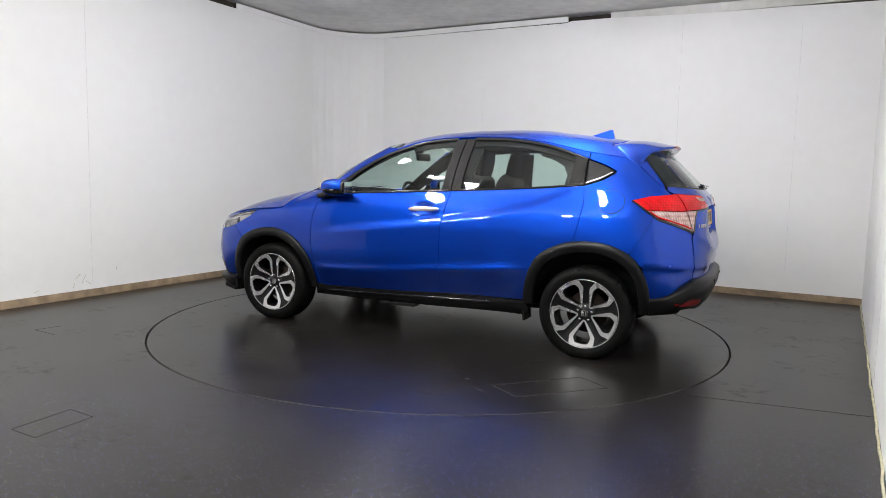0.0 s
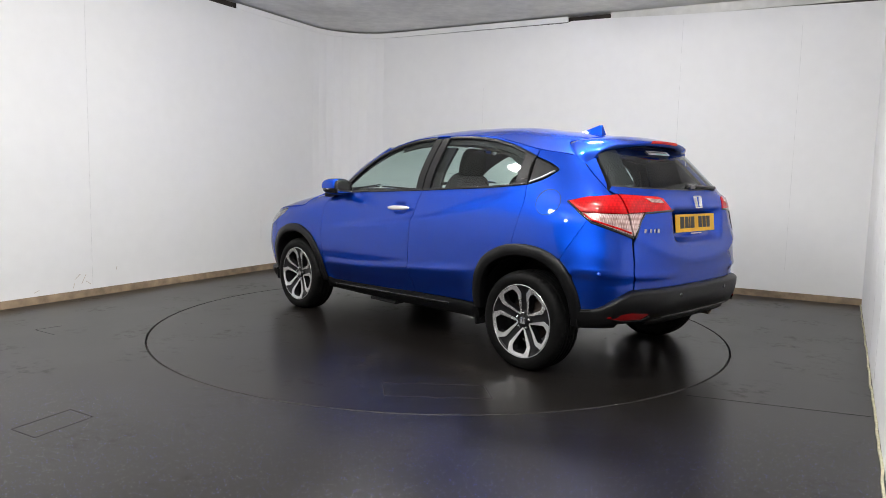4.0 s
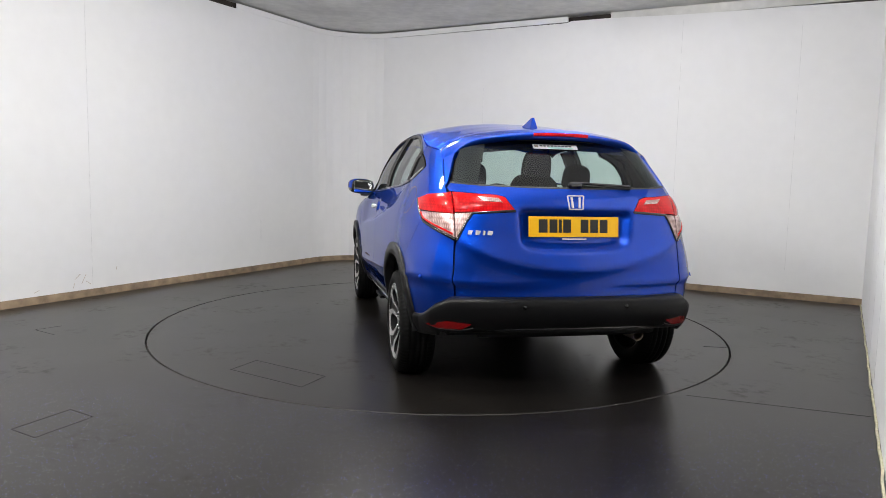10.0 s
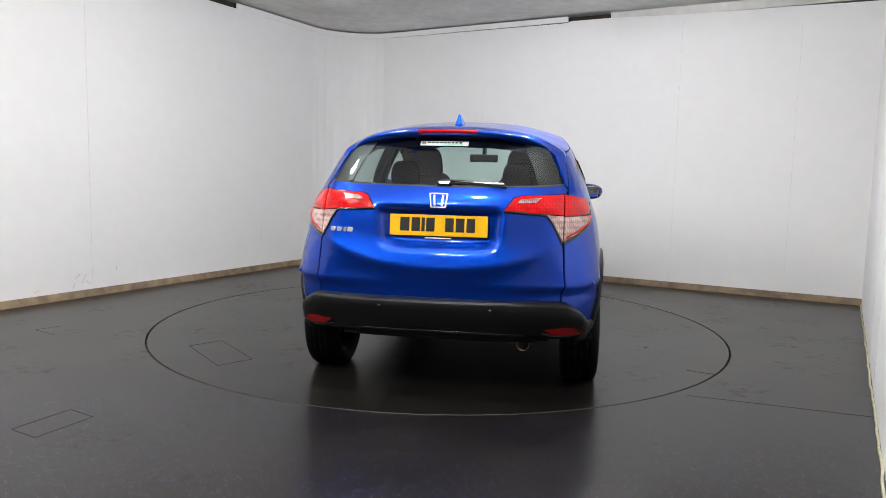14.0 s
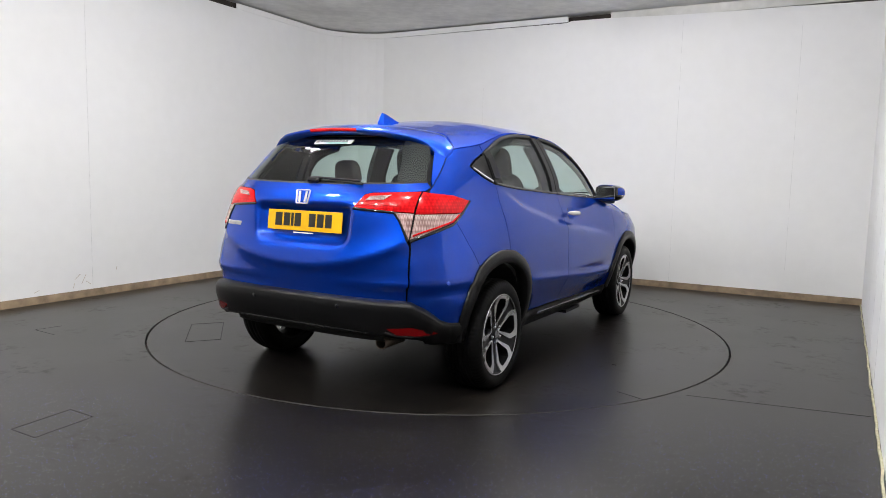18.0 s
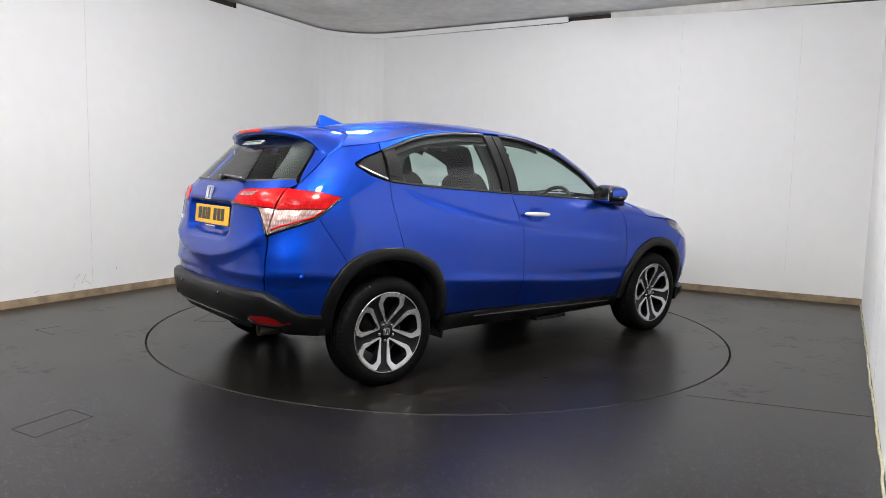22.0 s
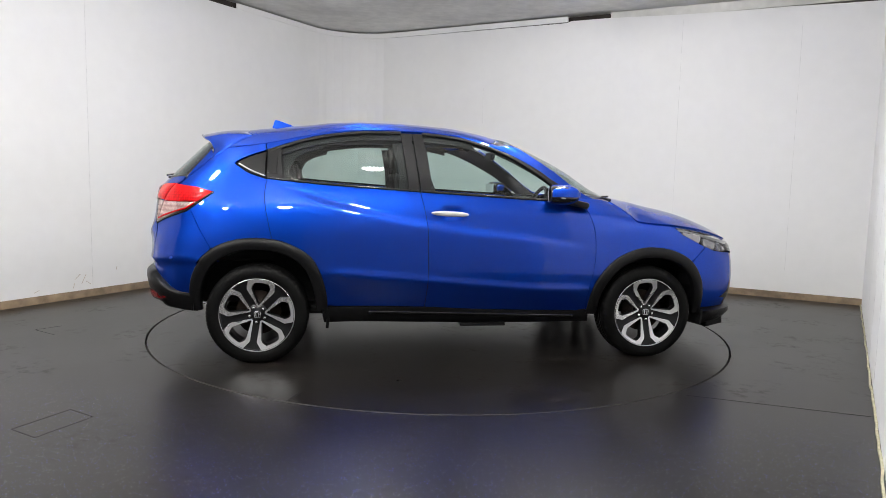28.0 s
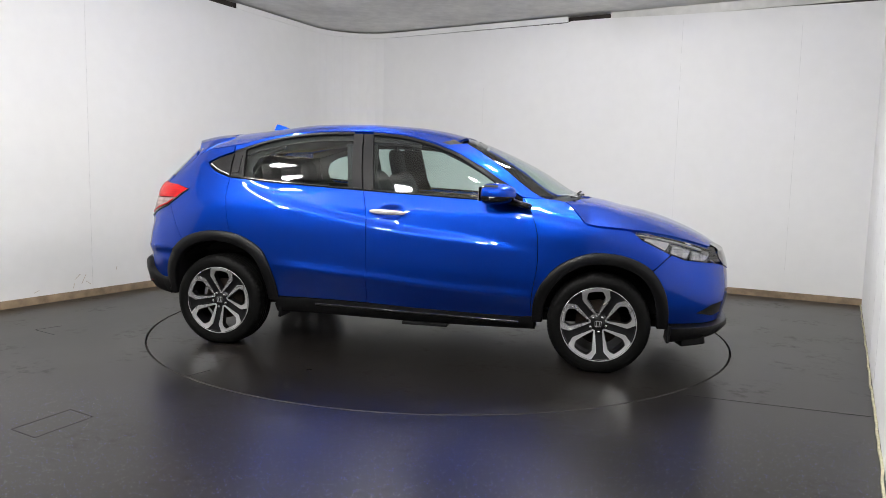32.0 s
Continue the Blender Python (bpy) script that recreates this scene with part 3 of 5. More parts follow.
def sculpt(x, z):
    """How far the side's creases stand out of the smooth form."""
    on = step_at(x + 1.12, 0.06) * step_at(0.66 - x, 0.09)
    d = 0.022 * on * (step_at(UPPER_CREASE(x) - z, 0.008) - 1) * step_at(1.16 - z, 0.03)
    on2 = step_at(x + 0.82, 0.04) * step_at(0.86 - x, 0.03)
    c = LOWER_CREASE(x)
    d = d + on2 * (0.020 * step_at(c + 0.030 - z, 0.013) - 0.012 * step_at(c - 0.004 - z, 0.008) - 0.040 * step_at(c - 0.075 - z, 0.032))
    v = z - 0.655
    d = d + 0.020 * step_at(-1.64 - x, 0.03) * np.where(v > 0, np.exp(-np.maximum(v, 0) / 0.055), step_at(v + 0.008, 0.003))
    v = z - WING_CREST(x)
    d = d + 0.008 * step_at(x - 0.98, 0.04) * step_at(1.44 - x, 0.05) * np.where(v < 0, np.exp(np.minimum(v, 0) / 0.22), np.exp(-np.maximum(v, 0) / 0.02))
    d = d - 0.020 * np.exp(-((x + 0.062) / 0.060) ** 4 - ((z - 0.966) / 0.036) ** 4)
    return d


def side_point(x, z):
    return np.stack([x, half0(x, z) + sculpt(x, z), z], -1)


def rear_q(x=None, y=None, z=0.0):
    """The girth coordinate round the rear: 0 at the middle of the tail, growing forwards along the side."""
    end = REAR_END(z)
    if x is None:
        x = REAR_MID - (REAR_MID - end) * np.maximum(1 - (np.abs(y) / HALF_WIDTH(z)) ** NR, 0) ** (1 / TAIL_POWER(z))
    else:
        y = half0(x, z)
    return np.abs(y) + x - end


def front_q(x=None, y=None, z=0.0):
    end, mid = FRONT_END(z), FRONT_MID(z)
    if x is None:
        x = mid + (end - mid) * np.maximum(1 - (np.abs(y) / HALF_WIDTH(z)) ** NF, 0) ** (1 / NOSE_POWER(z))
    else:
        y = half0(x, z)
    return np.abs(y) + end - x


def tail_form(y, z):
    """Relief of the tailgate: plate recess, the sweep under it, forward positive."""
    a = np.abs(y)
    recess = 0.055 * step_at(1.032 - z, 0.004) * step_at(z - (0.842 + 0.02 * (a / 0.3) ** 4), 0.008) * step_at(0.300 + 0.10 * (z - 0.93) - a, 0.010)
    sweep_z = 0.725 + 0.14 * (a / 0.63) ** 2.2
    u = z - sweep_z
    fold = np.where(u > 0, -0.020 * np.clip(1 - u / 0.15, 0, 1) ** 1.6, -0.020 + 0.024 * (1 - np.exp(np.minimum(u, 0) / 0.045)))
    v = z - 0.645
    ledge = -0.013 * np.where(v > 0, np.exp(-np.maximum(v, 0) / 0.035), step_at(v + 0.012, 0.003))
    return recess + fold * step_at(0.66 - a, 0.03) + ledge * step_at(a - 0.30, 0.08)


def rear_point(q, z, relief=True):
    end = REAR_END(z)
    lo, hi = end + 0 * q, REAR_MID + 0.6 + 0 * q
    for _ in range(45):
        x = (lo + hi) / 2
        low = half0(x, z) + x - end < np.abs(q)
        lo, hi = np.where(low, x, lo), np.where(low, hi, x)
    x = (lo + hi) / 2
    y = np.abs(q) - (x - end)
    x2 = x + (tail_form(y, z) if relief else 0)
    y2 = y + sculpt(x, z)
    return np.stack([x2, np.where(q < 0, -y2, y2), z], -1)


def front_point(q, z):
    end = FRONT_END(z)
    lo, hi = FRONT_MID(z) - 0.6 + 0 * q, end + 0 * q
    for _ in range(45):
        x = (lo + hi) / 2
        far = half0(x, z) + end - x < np.abs(q)
        lo, hi = np.where(far, lo, x), np.where(far, x, hi)
    x = (lo + hi) / 2
    y = np.abs(q) - (end - x)
    y2 = y + sculpt(x, z)
    return np.stack([x, np.where(q < 0, -y2, y2), z], -1)


def roof_point(x, y):
    r = RAIL(x)
    yr = half0(x, r)
    return np.stack([x, y, r + CROWN(x) * (1 - np.minimum(np.abs(y) / yr, 1) ** 2.6)], -1)


def hood_point(x, y):
    r = HOOD_EDGE(x)
    yr = half0(x, r)
    z = r + HOOD_CROWN(x) * (1 - np.minimum(np.abs(y) / yr, 1) ** 2.8)
    z = z + 0.010 * step_at(np.abs(y) - 0.42, 0.03) * step_at(x - 1.1, 0.1)
    return np.stack([x, y, z], -1)


FORMS = {"side": (side_point, 1), "rear": (rear_point, 1), "front": (front_point, -1), "roof": (roof_point, 1), "hood": (hood_point, 1)}


def on_form(form, pts, lift=0.0):
    """Places of plane points on a form of the body, lifted along its normal; and the normals."""
    f, sign = FORMS[form]
    a, b = pts[:, 0], pts[:, 1]
    e = 1e-3
    p = f(a, b)
    n = np.cross(f(a + e, b) - f(a - e, b), f(a, b + e) - f(a, b - e)) * sign
    if form in ("side", "rear"):
        n = -n
    n = n / np.maximum(np.linalg.norm(n, axis=1, keepdims=True), 1e-12)
    if form == "front":
        n = -n
    if form in ("side",):
        n = np.where(n[:, 1:2] < 0, -n, n)
    if form in ("roof", "hood"):
        n = np.where(n[:, 2:3] < 0, -n, n)
    if form == "rear":
        flip = (n[:, 0] * -1 + n[:, 1] * np.sign(a)) < 0
        n = np.where(flip[:, None], -n, n)
    if form == "front":
        flip = (n[:, 0] + n[:, 1] * np.sign(a)) < 0
        n = np.where(flip[:, None], -n, n)
    return p + n * lift, n


def skin(name, form, poly, mat, parent, step=0.05, lift=0.0, depth=0.016, gap=0.002, right=False, label="", bulge=0.0):
    """A panel of the body: an outline on a form, its edges turned in by depth; right mirrors it to the car's right."""
    rim = shrink(resample(poly, min(step, 0.03)), gap) if gap else resample(poly, min(step, 0.03))
    v2, tris = fill(rim, step)
    p, n = on_form(form, v2, lift)
    if bulge:
        a, b = np.array(rim), np.roll(np.array(rim), -1, 0)
        d = np.linalg.norm(v2[:, None] - a, axis=2).min(1)
        p = p + n * (bulge * (1 - np.exp(-d / 0.02)))[:, None]
    count = {}
    for t in tris:
        for i in range(3):
            count.setdefault(frozenset((t[i], t[(i + 1) % 3])), []).append((t[i], t[(i + 1) % 3]))
    verts = [tuple(q) for q in p]
    faces = []
    mid = p[list(tris[0])]
    good = np.dot(np.cross(mid[1] - mid[0], mid[2] - mid[0]), n[tris[0][0]]) > 0
    faces = [t if good else t[::-1] for t in tris]
    if depth:
        inner, top = {}, {}
        for pair in count.values():
            if len(pair) == 1:
                for i in pair[0]:
                    if i not in inner:
                        top[i] = len(verts)
                        verts.append(tuple(p[i]))
                        inner[i] = len(verts)
                        verts.append(tuple(p[i] - n[i] * depth))
                a, b = pair[0] if good else pair[0][::-1]
                faces.append((top[b], top[a], inner[a], inner[b]))
    if right:
        verts = [(x, -y, z) for x, y, z in verts]
        faces = [f[::-1] for f in faces]
    return link_mesh(name, verts, faces, mat, parent, True, label)


def strip(name, form, line, width, mat, parent, lift=0.004, height=0.006, right=False, label="", step=0.03, closed=False):
    """A moulding along a line on a form: raised, with rounded shoulders."""
    pts = np.array(resample(line, step, closed))
    t = np.roll(pts, -1, 0) - np.roll(pts, 1, 0)
    if not closed:
        t[0], t[-1] = pts[1] - pts[0], pts[-1] - pts[-2]
    t = t / np.maximum(np.linalg.norm(t, axis=1, keepdims=True), 1e-9)
    s = np.stack([-t[:, 1], t[:, 0]], 1)
    prof = [(-0.5, -0.004), (-0.5, 0.5), (-0.36, 1.0), (0.36, 1.0), (0.5, 0.5), (0.5, -0.004)]
    rows = []
    for o, h in prof:
        p, n = on_form(form, pts + s * o * width, 0.0)
        rows.append(p + n * (lift + h * height if h > 0 else lift - 0.006))
    k, m = len(prof), len(pts)
    verts = [tuple(rows[j][i]) for i in range(m) for j in range(k)]
    faces = []
    for i in range(m if closed else m - 1):
        w = (i + 1) % m
        for j in range(k - 1):
            faces.append((i * k + j, w * k + j, w * k + j + 1, i * k + j + 1))
    if right:
        verts = [(x, -y, z) for x, y, z in verts]
    ob = link_mesh(name, verts, faces, mat, parent, True, label)
    bm = bmesh.new()
    bm.from_mesh(ob.data)
    bmesh.ops.recalc_face_normals(bm, faces=bm.faces)
    bm.to_mesh(ob.data)
    bm.free()
    return ob


def xz(pts):
    return curve_through(pts)


def rear_pts(pts):
    """Rear outline points, each ('y', y, z) seen from behind or ('x', x, z) seen from the side, as girth points."""
    return [(float(rear_q(y=v, z=z) if k == "y" else rear_q(x=v, z=z)), z) for k, v, z in pts]


def front_pts(pts):
    return [(float(front_q(y=v, z=z) if k == "y" else front_q(x=v, z=z)), z) for k, v, z in pts]


# outlines in side view
WINDOW_TOP = [(-1.255, 1.345), (-1.17, 1.375), (-1.02, 1.425), (-0.80, 1.470), (-0.58, 1.490), (-0.39, 1.492), (-0.24, 1.488), (-0.04, 1.470), (0.15, 1.425), (0.34, 1.357), (0.52, 1.252), (0.62, 1.182), (0.70, 1.115)]
BELT = [(-1.25, 1.170), (-0.94, 1.142), (-0.62, 1.123), (-0.27, 1.103), (0.12, 1.083), (0.54, 1.063), (0.74, 1.055)]
TOP_LINE = line1([q[0] for q in WINDOW_TOP], [q[1] for q in WINDOW_TOP])
BELT_LINE = line1([q[0] for q in BELT], [q[1] for q in BELT])
REAR_ARCH = [(-1.715, 0.34), (-1.72, 0.45), (-1.70, 0.56), (-1.645, 0.665), (-1.57, 0.735), (-1.46, 0.782), (-1.32, 0.800), (-1.15, 0.780), (-0.99, 0.700), (-0.915, 0.59), (-0.875, 0.45), (-0.865, 0.34)]
FRONT_ARCH = [(0.885, 0.30), (0.90, 0.44), (0.95, 0.56), (1.05, 0.672), (1.18, 0.738), (1.30, 0.760), (1.46, 0.742), (1.60, 0.675), (1.685, 0.56), (1.72, 0.44), (1.73, 0.30)]
MID_GAP = [(-0.27, 1.103), (-0.245, 1.0), (-0.225, 0.88), (-0.22, 0.71), (-0.22, 0.52), (-0.23, 0.325)]
REAR_GAP = [(-1.25, 1.17), (-1.26, 1.05), (-1.235, 0.90), (-1.21, 0.792)]
FENDER_GAP = [(0.80, 1.085), (0.86, 1.00), (0.905, 0.87), (0.915, 0.71), (0.905, 0.60), (0.885, 0.48), (0.875, 0.30)]


def under(line, x0, x1, n=14):
    """The stretch of a line's function from x0 to x1 as points."""
    return [(float(x), float(line(x))) for x in np.linspace(x0, x1, n)]


HUB = 0.309


def tyre_profile():
    r, w = 0.321, 0.108
    return [(0.229, -w + 0.012), (0.250, -w + 0.002), (0.280, -w), (0.304, -w + 0.010), (0.316, -w + 0.026), (r, -w + 0.05), (r, -0.056), (r - 0.007, -0.053), (r - 0.007, -0.047), (r, -0.044), (r, -0.022), (r - 0.007, -0.019), (r - 0.007, -0.013), (r, -0.010),
            (r, 0.010), (r - 0.007, 0.013), (r - 0.007, 0.019), (r, 0.022), (r, 0.044), (r - 0.007, 0.047), (r - 0.007, 0.053), (r, 0.056), (r, w - 0.05), (0.316, w - 0.026), (0.304, w - 0.010), (0.280, w), (0.250, w - 0.002), (0.229, w - 0.012)]


def wheel(parent, x, y, right, turn):
    """A wheel with its tyre, alloy rim and brake; built facing the car's left, hub axis along y."""
    m = pose(x, y, HUB, 0, 0, 180 if right else 0)
    hub = new("wheel")
    hub.parent = parent
    hub.matrix_basis = m
    tagged(hub, "alloy wheel with black and machined five-spoke face")
    tyre = revolve("tyre", tyre_profile(), pose(0, 0, 0), RUBBER, hub, 320, "black road tyre")
    k = len(tyre_profile())
    for i, v in enumerate(tyre.data.vertices):
        r = math.hypot(v.co.x, v.co.z)
        if (i // k) % 4 == 0 and r > 0.300:
            cut = 0.0026 if abs(v.co.y) > 0.05 else 0.0014
            v.co.x, v.co.z = v.co.x * (1 - cut / r), v.co.z * (1 - cut / r)
        v.co.z = max(v.co.z, 0.0005 - HUB)
    revolve("rim", [(0.2344, -0.09), (0.2126, -0.085), (0.2074, 0.05), (0.2157, 0.075), (0.2214, 0.094), (0.2302, 0.100), (0.2354, 0.096), (0.2354, 0.080), (0.2323, 0.06), (0.2323, -0.085)], pose(0, 0, 0), DARK_ALLOY, hub, 96, "dark wheel barrel", closed=True)
    revolve("rim_lip", [(0.2276, 0.090), (0.2287, 0.0985), (0.2318, 0.102), (0.2359, 0.0985), (0.2349, 0.092)], pose(0, 0, 0), ALLOY, hub, 96, "machined rim edge")
    revolve("brake_disc", [(0.0, 0.018), (0.075, 0.018), (0.08, 0.002), (0.142, 0.002), (0.142, -0.018), (0.0, -0.018)], pose(0, 0, 0), DISC, hub, 48, "rusty steel brake disc")
    revolve("hub", [(0.0, 0.070), (0.028, 0.070), (0.036, 0.066), (0.066, 0.060), (0.074, 0.050), (0.074, -0.01), (0.0, -0.01)], pose(0, 0, 0), DARK_ALLOY, hub, 48, "black wheel centre")
    revolve("centre_cap", [(0.0, 0.076), (0.024, 0.075), (0.028, 0.070), (0.028, 0.06)], pose(0, 0, 0), GLOSS_BLACK, hub, 32, "black centre cap")
    bm = bmesh.new()
    for s in (-1, 1):
        box(bm, (0.0045, 0.003, 0.024), pose(s * 0.0085, 0.0775, 0, 0, s * 8, 0))
    for s in (-1, 1):
        box(bm, (0.0025, 0.003, 0.034), pose(s * 0.0185, 0.0765, 0, 0, s * 4, 0))
        box(bm, (0.036, 0.003, 0.0025), pose(0, 0.0765, s * 0.017))
    part("badge", bm, SATIN, hub, "chrome badge")
    # five openings, each bordered by a machined frame; black spokes between, open pockets behind
    half_in = [(0.058, 0.0030), (0.064, 0.0065), (0.105, 0.0285), (0.150, 0.0525), (0.163, 0.0580), (0.172, 0.0575), (0.192, 0.0510), (0.203, 0.0430)]
    half_out = [(0.041, 0.0026), (0.046, 0.0062), (0.090, 0.0382), (0.135, 0.0709), (0.152, 0.0832), (0.162, 0.0868), (0.182, 0.0850), (0.205, 0.0845)]
    face = lambda r: 0.060 + 0.036 * (r / 0.21) ** 1.5
    for k in range(5):
        mid = radians(90 + 72 * k + turn)
        cm, sm = math.cos(mid), math.sin(mid)
        rings = []
        for half, ro in ((half_out, 0.2275), (half_in, 0.2085)):
            u0, v0 = half[-1]
            span = math.atan2(v0, u0)
            arc = [(ro * math.cos(span * 0.94 * j / 5), ro * math.sin(span * 0.94 * j / 5)) for j in range(5, -6, -1)]
            rings.append(half + arc + [(u, -v) for u, v in reversed(half)])
        n = len(rings[0])
        turned = lambda u, v, y0: (u * cm - v * sm, y0, u * sm + v * cm)

        def walls(rows):
            vs = [turned(u, v, face(math.hypot(u, v)) + dy) for pts, dy in rows for u, v in pts]
            fs = []
            for q in range(len(rows) - 1):
                for i in range(n):
                    j = (i + 1) % n
                    fs.append((q * n + i, q * n + j, q * n + n + j, q * n + n + i))
            return vs, fs
        vs, fs = walls([(rings[0], -0.006), (rings[0], 0.0), (rings[1], 0.0), (rings[1], -0.003)])
        fix_normals(link_mesh("spoke_frame", vs, fs, ALLOY, hub, False, "machined silver spoke frame"))
        vs, fs = walls([(rings[1], -0.003), (shrink(rings[1], 0.004), -0.045)])
        fix_normals(link_mesh("spoke_pocket", vs, fs, DARK_ALLOY, hub, False, "black wall of the opening"))
        a = mid + radians(36)
        verts, faces = [], []
        for r, h in ((0.030, 0.024), (0.06, 0.024), (0.10, 0.024), (0.15, 0.028), (0.19, 0.034), (0.212, 0.050), (0.228, 0.056)):
            y0 = face(r) - 0.005
            c, sn = math.cos(a), math.sin(a)
            for o, dy in ((-h, 0), (-h * 0.3, -0.003), (h * 0.3, -0.003), (h, 0), (h, -0.04), (-h, -0.04)):
                verts.append((r * c - o * sn, y0 + dy, r * sn + o * c))
        for i in range(6):
            for q in range(6):
                w = (q + 1) % 6
                faces.append((6 * i + q, 6 * i + 6 + q, 6 * i + 6 + w, 6 * i + w))
        fix_normals(link_mesh("spoke", verts, faces, DARK_ALLOY, hub, False, "black spoke"))
        a2 = mid + radians(36)
        q = Vector((0.050 * math.cos(a2), 0.066, 0.050 * math.sin(a2)))
        revolve("lug_nut", [(0.0, 0.016), (0.007, 0.014), (0.0095, 0.008), (0.0095, 0.0)], Matrix.Translation(q), CHROME, hub, 10, "chrome wheel nut")
    return hub


def fix_normals(ob):
    bm = bmesh.new()
    bm.from_mesh(ob.data)
    bmesh.ops.recalc_face_normals(bm, faces=bm.faces)
    bm.to_mesh(ob.data)
    bm.free()


def arch_band(name, form, outer, inner, parent, right, label):
    """Cladding round a wheel opening: a raised band from the outer to the inner line, turned in at the edge."""
    o, i = np.array(outer), np.array(inner)
    rows = []
    for f, lift in ((0.0, -0.004), (0.0, 0.010), (0.06, 0.015), (0.5, 0.017), (0.92, 0.015), (1.0, 0.009)):
        p, n = on_form(form, o * (1 - f) + i * f, 0.0)
        rows.append(p + n * lift)
    rows.append(rows[-1] + np.array([0, -0.05, 0]))
    k, m = len(rows), len(o)
    verts = [tuple(rows[j][q]) for q in range(m) for j in range(k)]
    if right:
        verts = [(x, -y, z) for x, y, z in verts]
    faces = [(q * k + j, (q + 1) * k + j, (q + 1) * k + j + 1, q * k + j + 1) for q in range(m - 1) for j in range(k - 1)]
    ob = link_mesh(name, verts, faces, CLADDING, parent, True, label)
    fix_normals(ob)
    return ob


def cladding_band(name, top, foot, parent):
    """Lower rear bumper: a band round the tail with a chamfered upper ledge, a swollen face and a turned-in foot."""
    n = 60
    even = lambda pts: np.stack([np.interp(np.linspace(0, 1, n), np.linspace(0, 1, len(pts)), [q[k] for q in pts]) for k in (0, 1)], -1)
    t, f = np.array(even(top)), np.array(foot)
    f = np.stack([t[:, 0], np.interp(t[:, 0], f[:, 0], f[:, 1])], -1)
    fade = np.clip((t[-1, 0] - t[:, 0]) / 0.25, 0.35, 1)[:, None]
    rows = []
    for k, lift in ((0.0, -0.01), (0.0, 0.010), (0.02, 0.026), (0.07, 0.040), (0.12, 0.045), (0.30, 0.048), (0.60, 0.044), (0.85, 0.030), (0.97, 0.020), (1.0, 0.008), (1.0, -0.06)):
        p, nn = on_form("rear", t * (1 - k) + f * k + np.array([1e-4, 0]))
        rows.append(p + nn * lift * (fade if lift > 0.011 else 1))
    k = len(rows)
    half = [[tuple(r[i]) for r in rows] for i in range(n)]
    cols = [[(x, -y, z) for x, y, z in col] for col in reversed(half)] + half
    verts = [v for col in cols for v in col]
    faces = [(i * k + j, (i + 1) * k + j, (i + 1) * k + j + 1, i * k + j + 1) for i in range(2 * n - 1) for j in range(k - 1)]
    fix_normals(link_mesh(name, verts, faces, CLADDING, parent, True, "black plastic lower bumper"))


def build_car():
    car = tagged(new("car"), "blue metallic five-door crossover car with black lower cladding, on the turntable", "car")
    body = new("body")
    body.parent = car
    tagged(body, "blue metallic body shell")
    # ---- roof, hood, windscreen, tail: one of each
    mirror = lambda pts: [(x, -y) for x, y in reversed(pts)]
    edge = lambda x0, x1, k: [(float(x), float(half0(x, RAIL(x))) * k) for x in np.linspace(x0, x1, 14)]
    front_arc = [(0.338, 0.0), (0.334, 0.2), (0.324, 0.4), (0.310, 0.5), (0.288, 0.555)]
    back_arc = [(-1.435, 0.0), (-1.43, 0.2), (-1.41, 0.38), (-1.37, 0.5), (-1.43, 0.58), (-1.50, float(half0(-1.50, RAIL(-1.50))))]
    roof_right = curve_through(front_arc) + edge(0.27, -1.49, 0.998)
    roof = ring_of(roof_right, list(reversed(curve_through(back_arc))))
    roof = ring_of([q for q in roof], mirror(roof))
    skin("roof", "roof", roof, PAINT, car, 0.07, depth=0.02)
    h_edge = [(float(x), float(half0(x, HOOD_EDGE(x))) * 0.998) for x in np.linspace(1.06, 1.97, 40)]
    hood = ring_of([(1.235, 0.0), (1.22, 0.25), (1.15, 0.5), (1.06, 0.66)], h_edge, curve_through([(2.00, 0.50), (2.05, 0.25), (2.07, 0.0)]))
    hood = ring_of(hood, mirror(hood))
    skin("bonnet", "hood", hood, PAINT, car, 0.045, depth=0.02)
    ws = front_pts([("y", v, z) for v, z in ((0.0, 1.10), (0.3, 1.095), (0.55, 1.085), (0.698, 1.082), (0.683, 1.146), (0.666, 1.217), (0.640, 1.289), (0.610, 1.348), (0.566, 1.42), (0.548, 1.440), (0.48, 1.456), (0.4, 1.472), (0.2, 1.503), (0.0, 1.512))])
    ws = ring_of(resample(ws, 0.04, False), [(-q, z) for q, z in reversed(resample(ws, 0.04, False))])
    glass = skin("windscreen", "front", ws, GLASS, car, 0.06, lift=-0.002, depth=0, gap=0.003, label="tinted windscreen")
    glass.visible_shadow = False
    for right in (False, True):
        build_side(car, right)
    build_tail(car)
    build_nose(car)
    build_cabin(car)
    return car


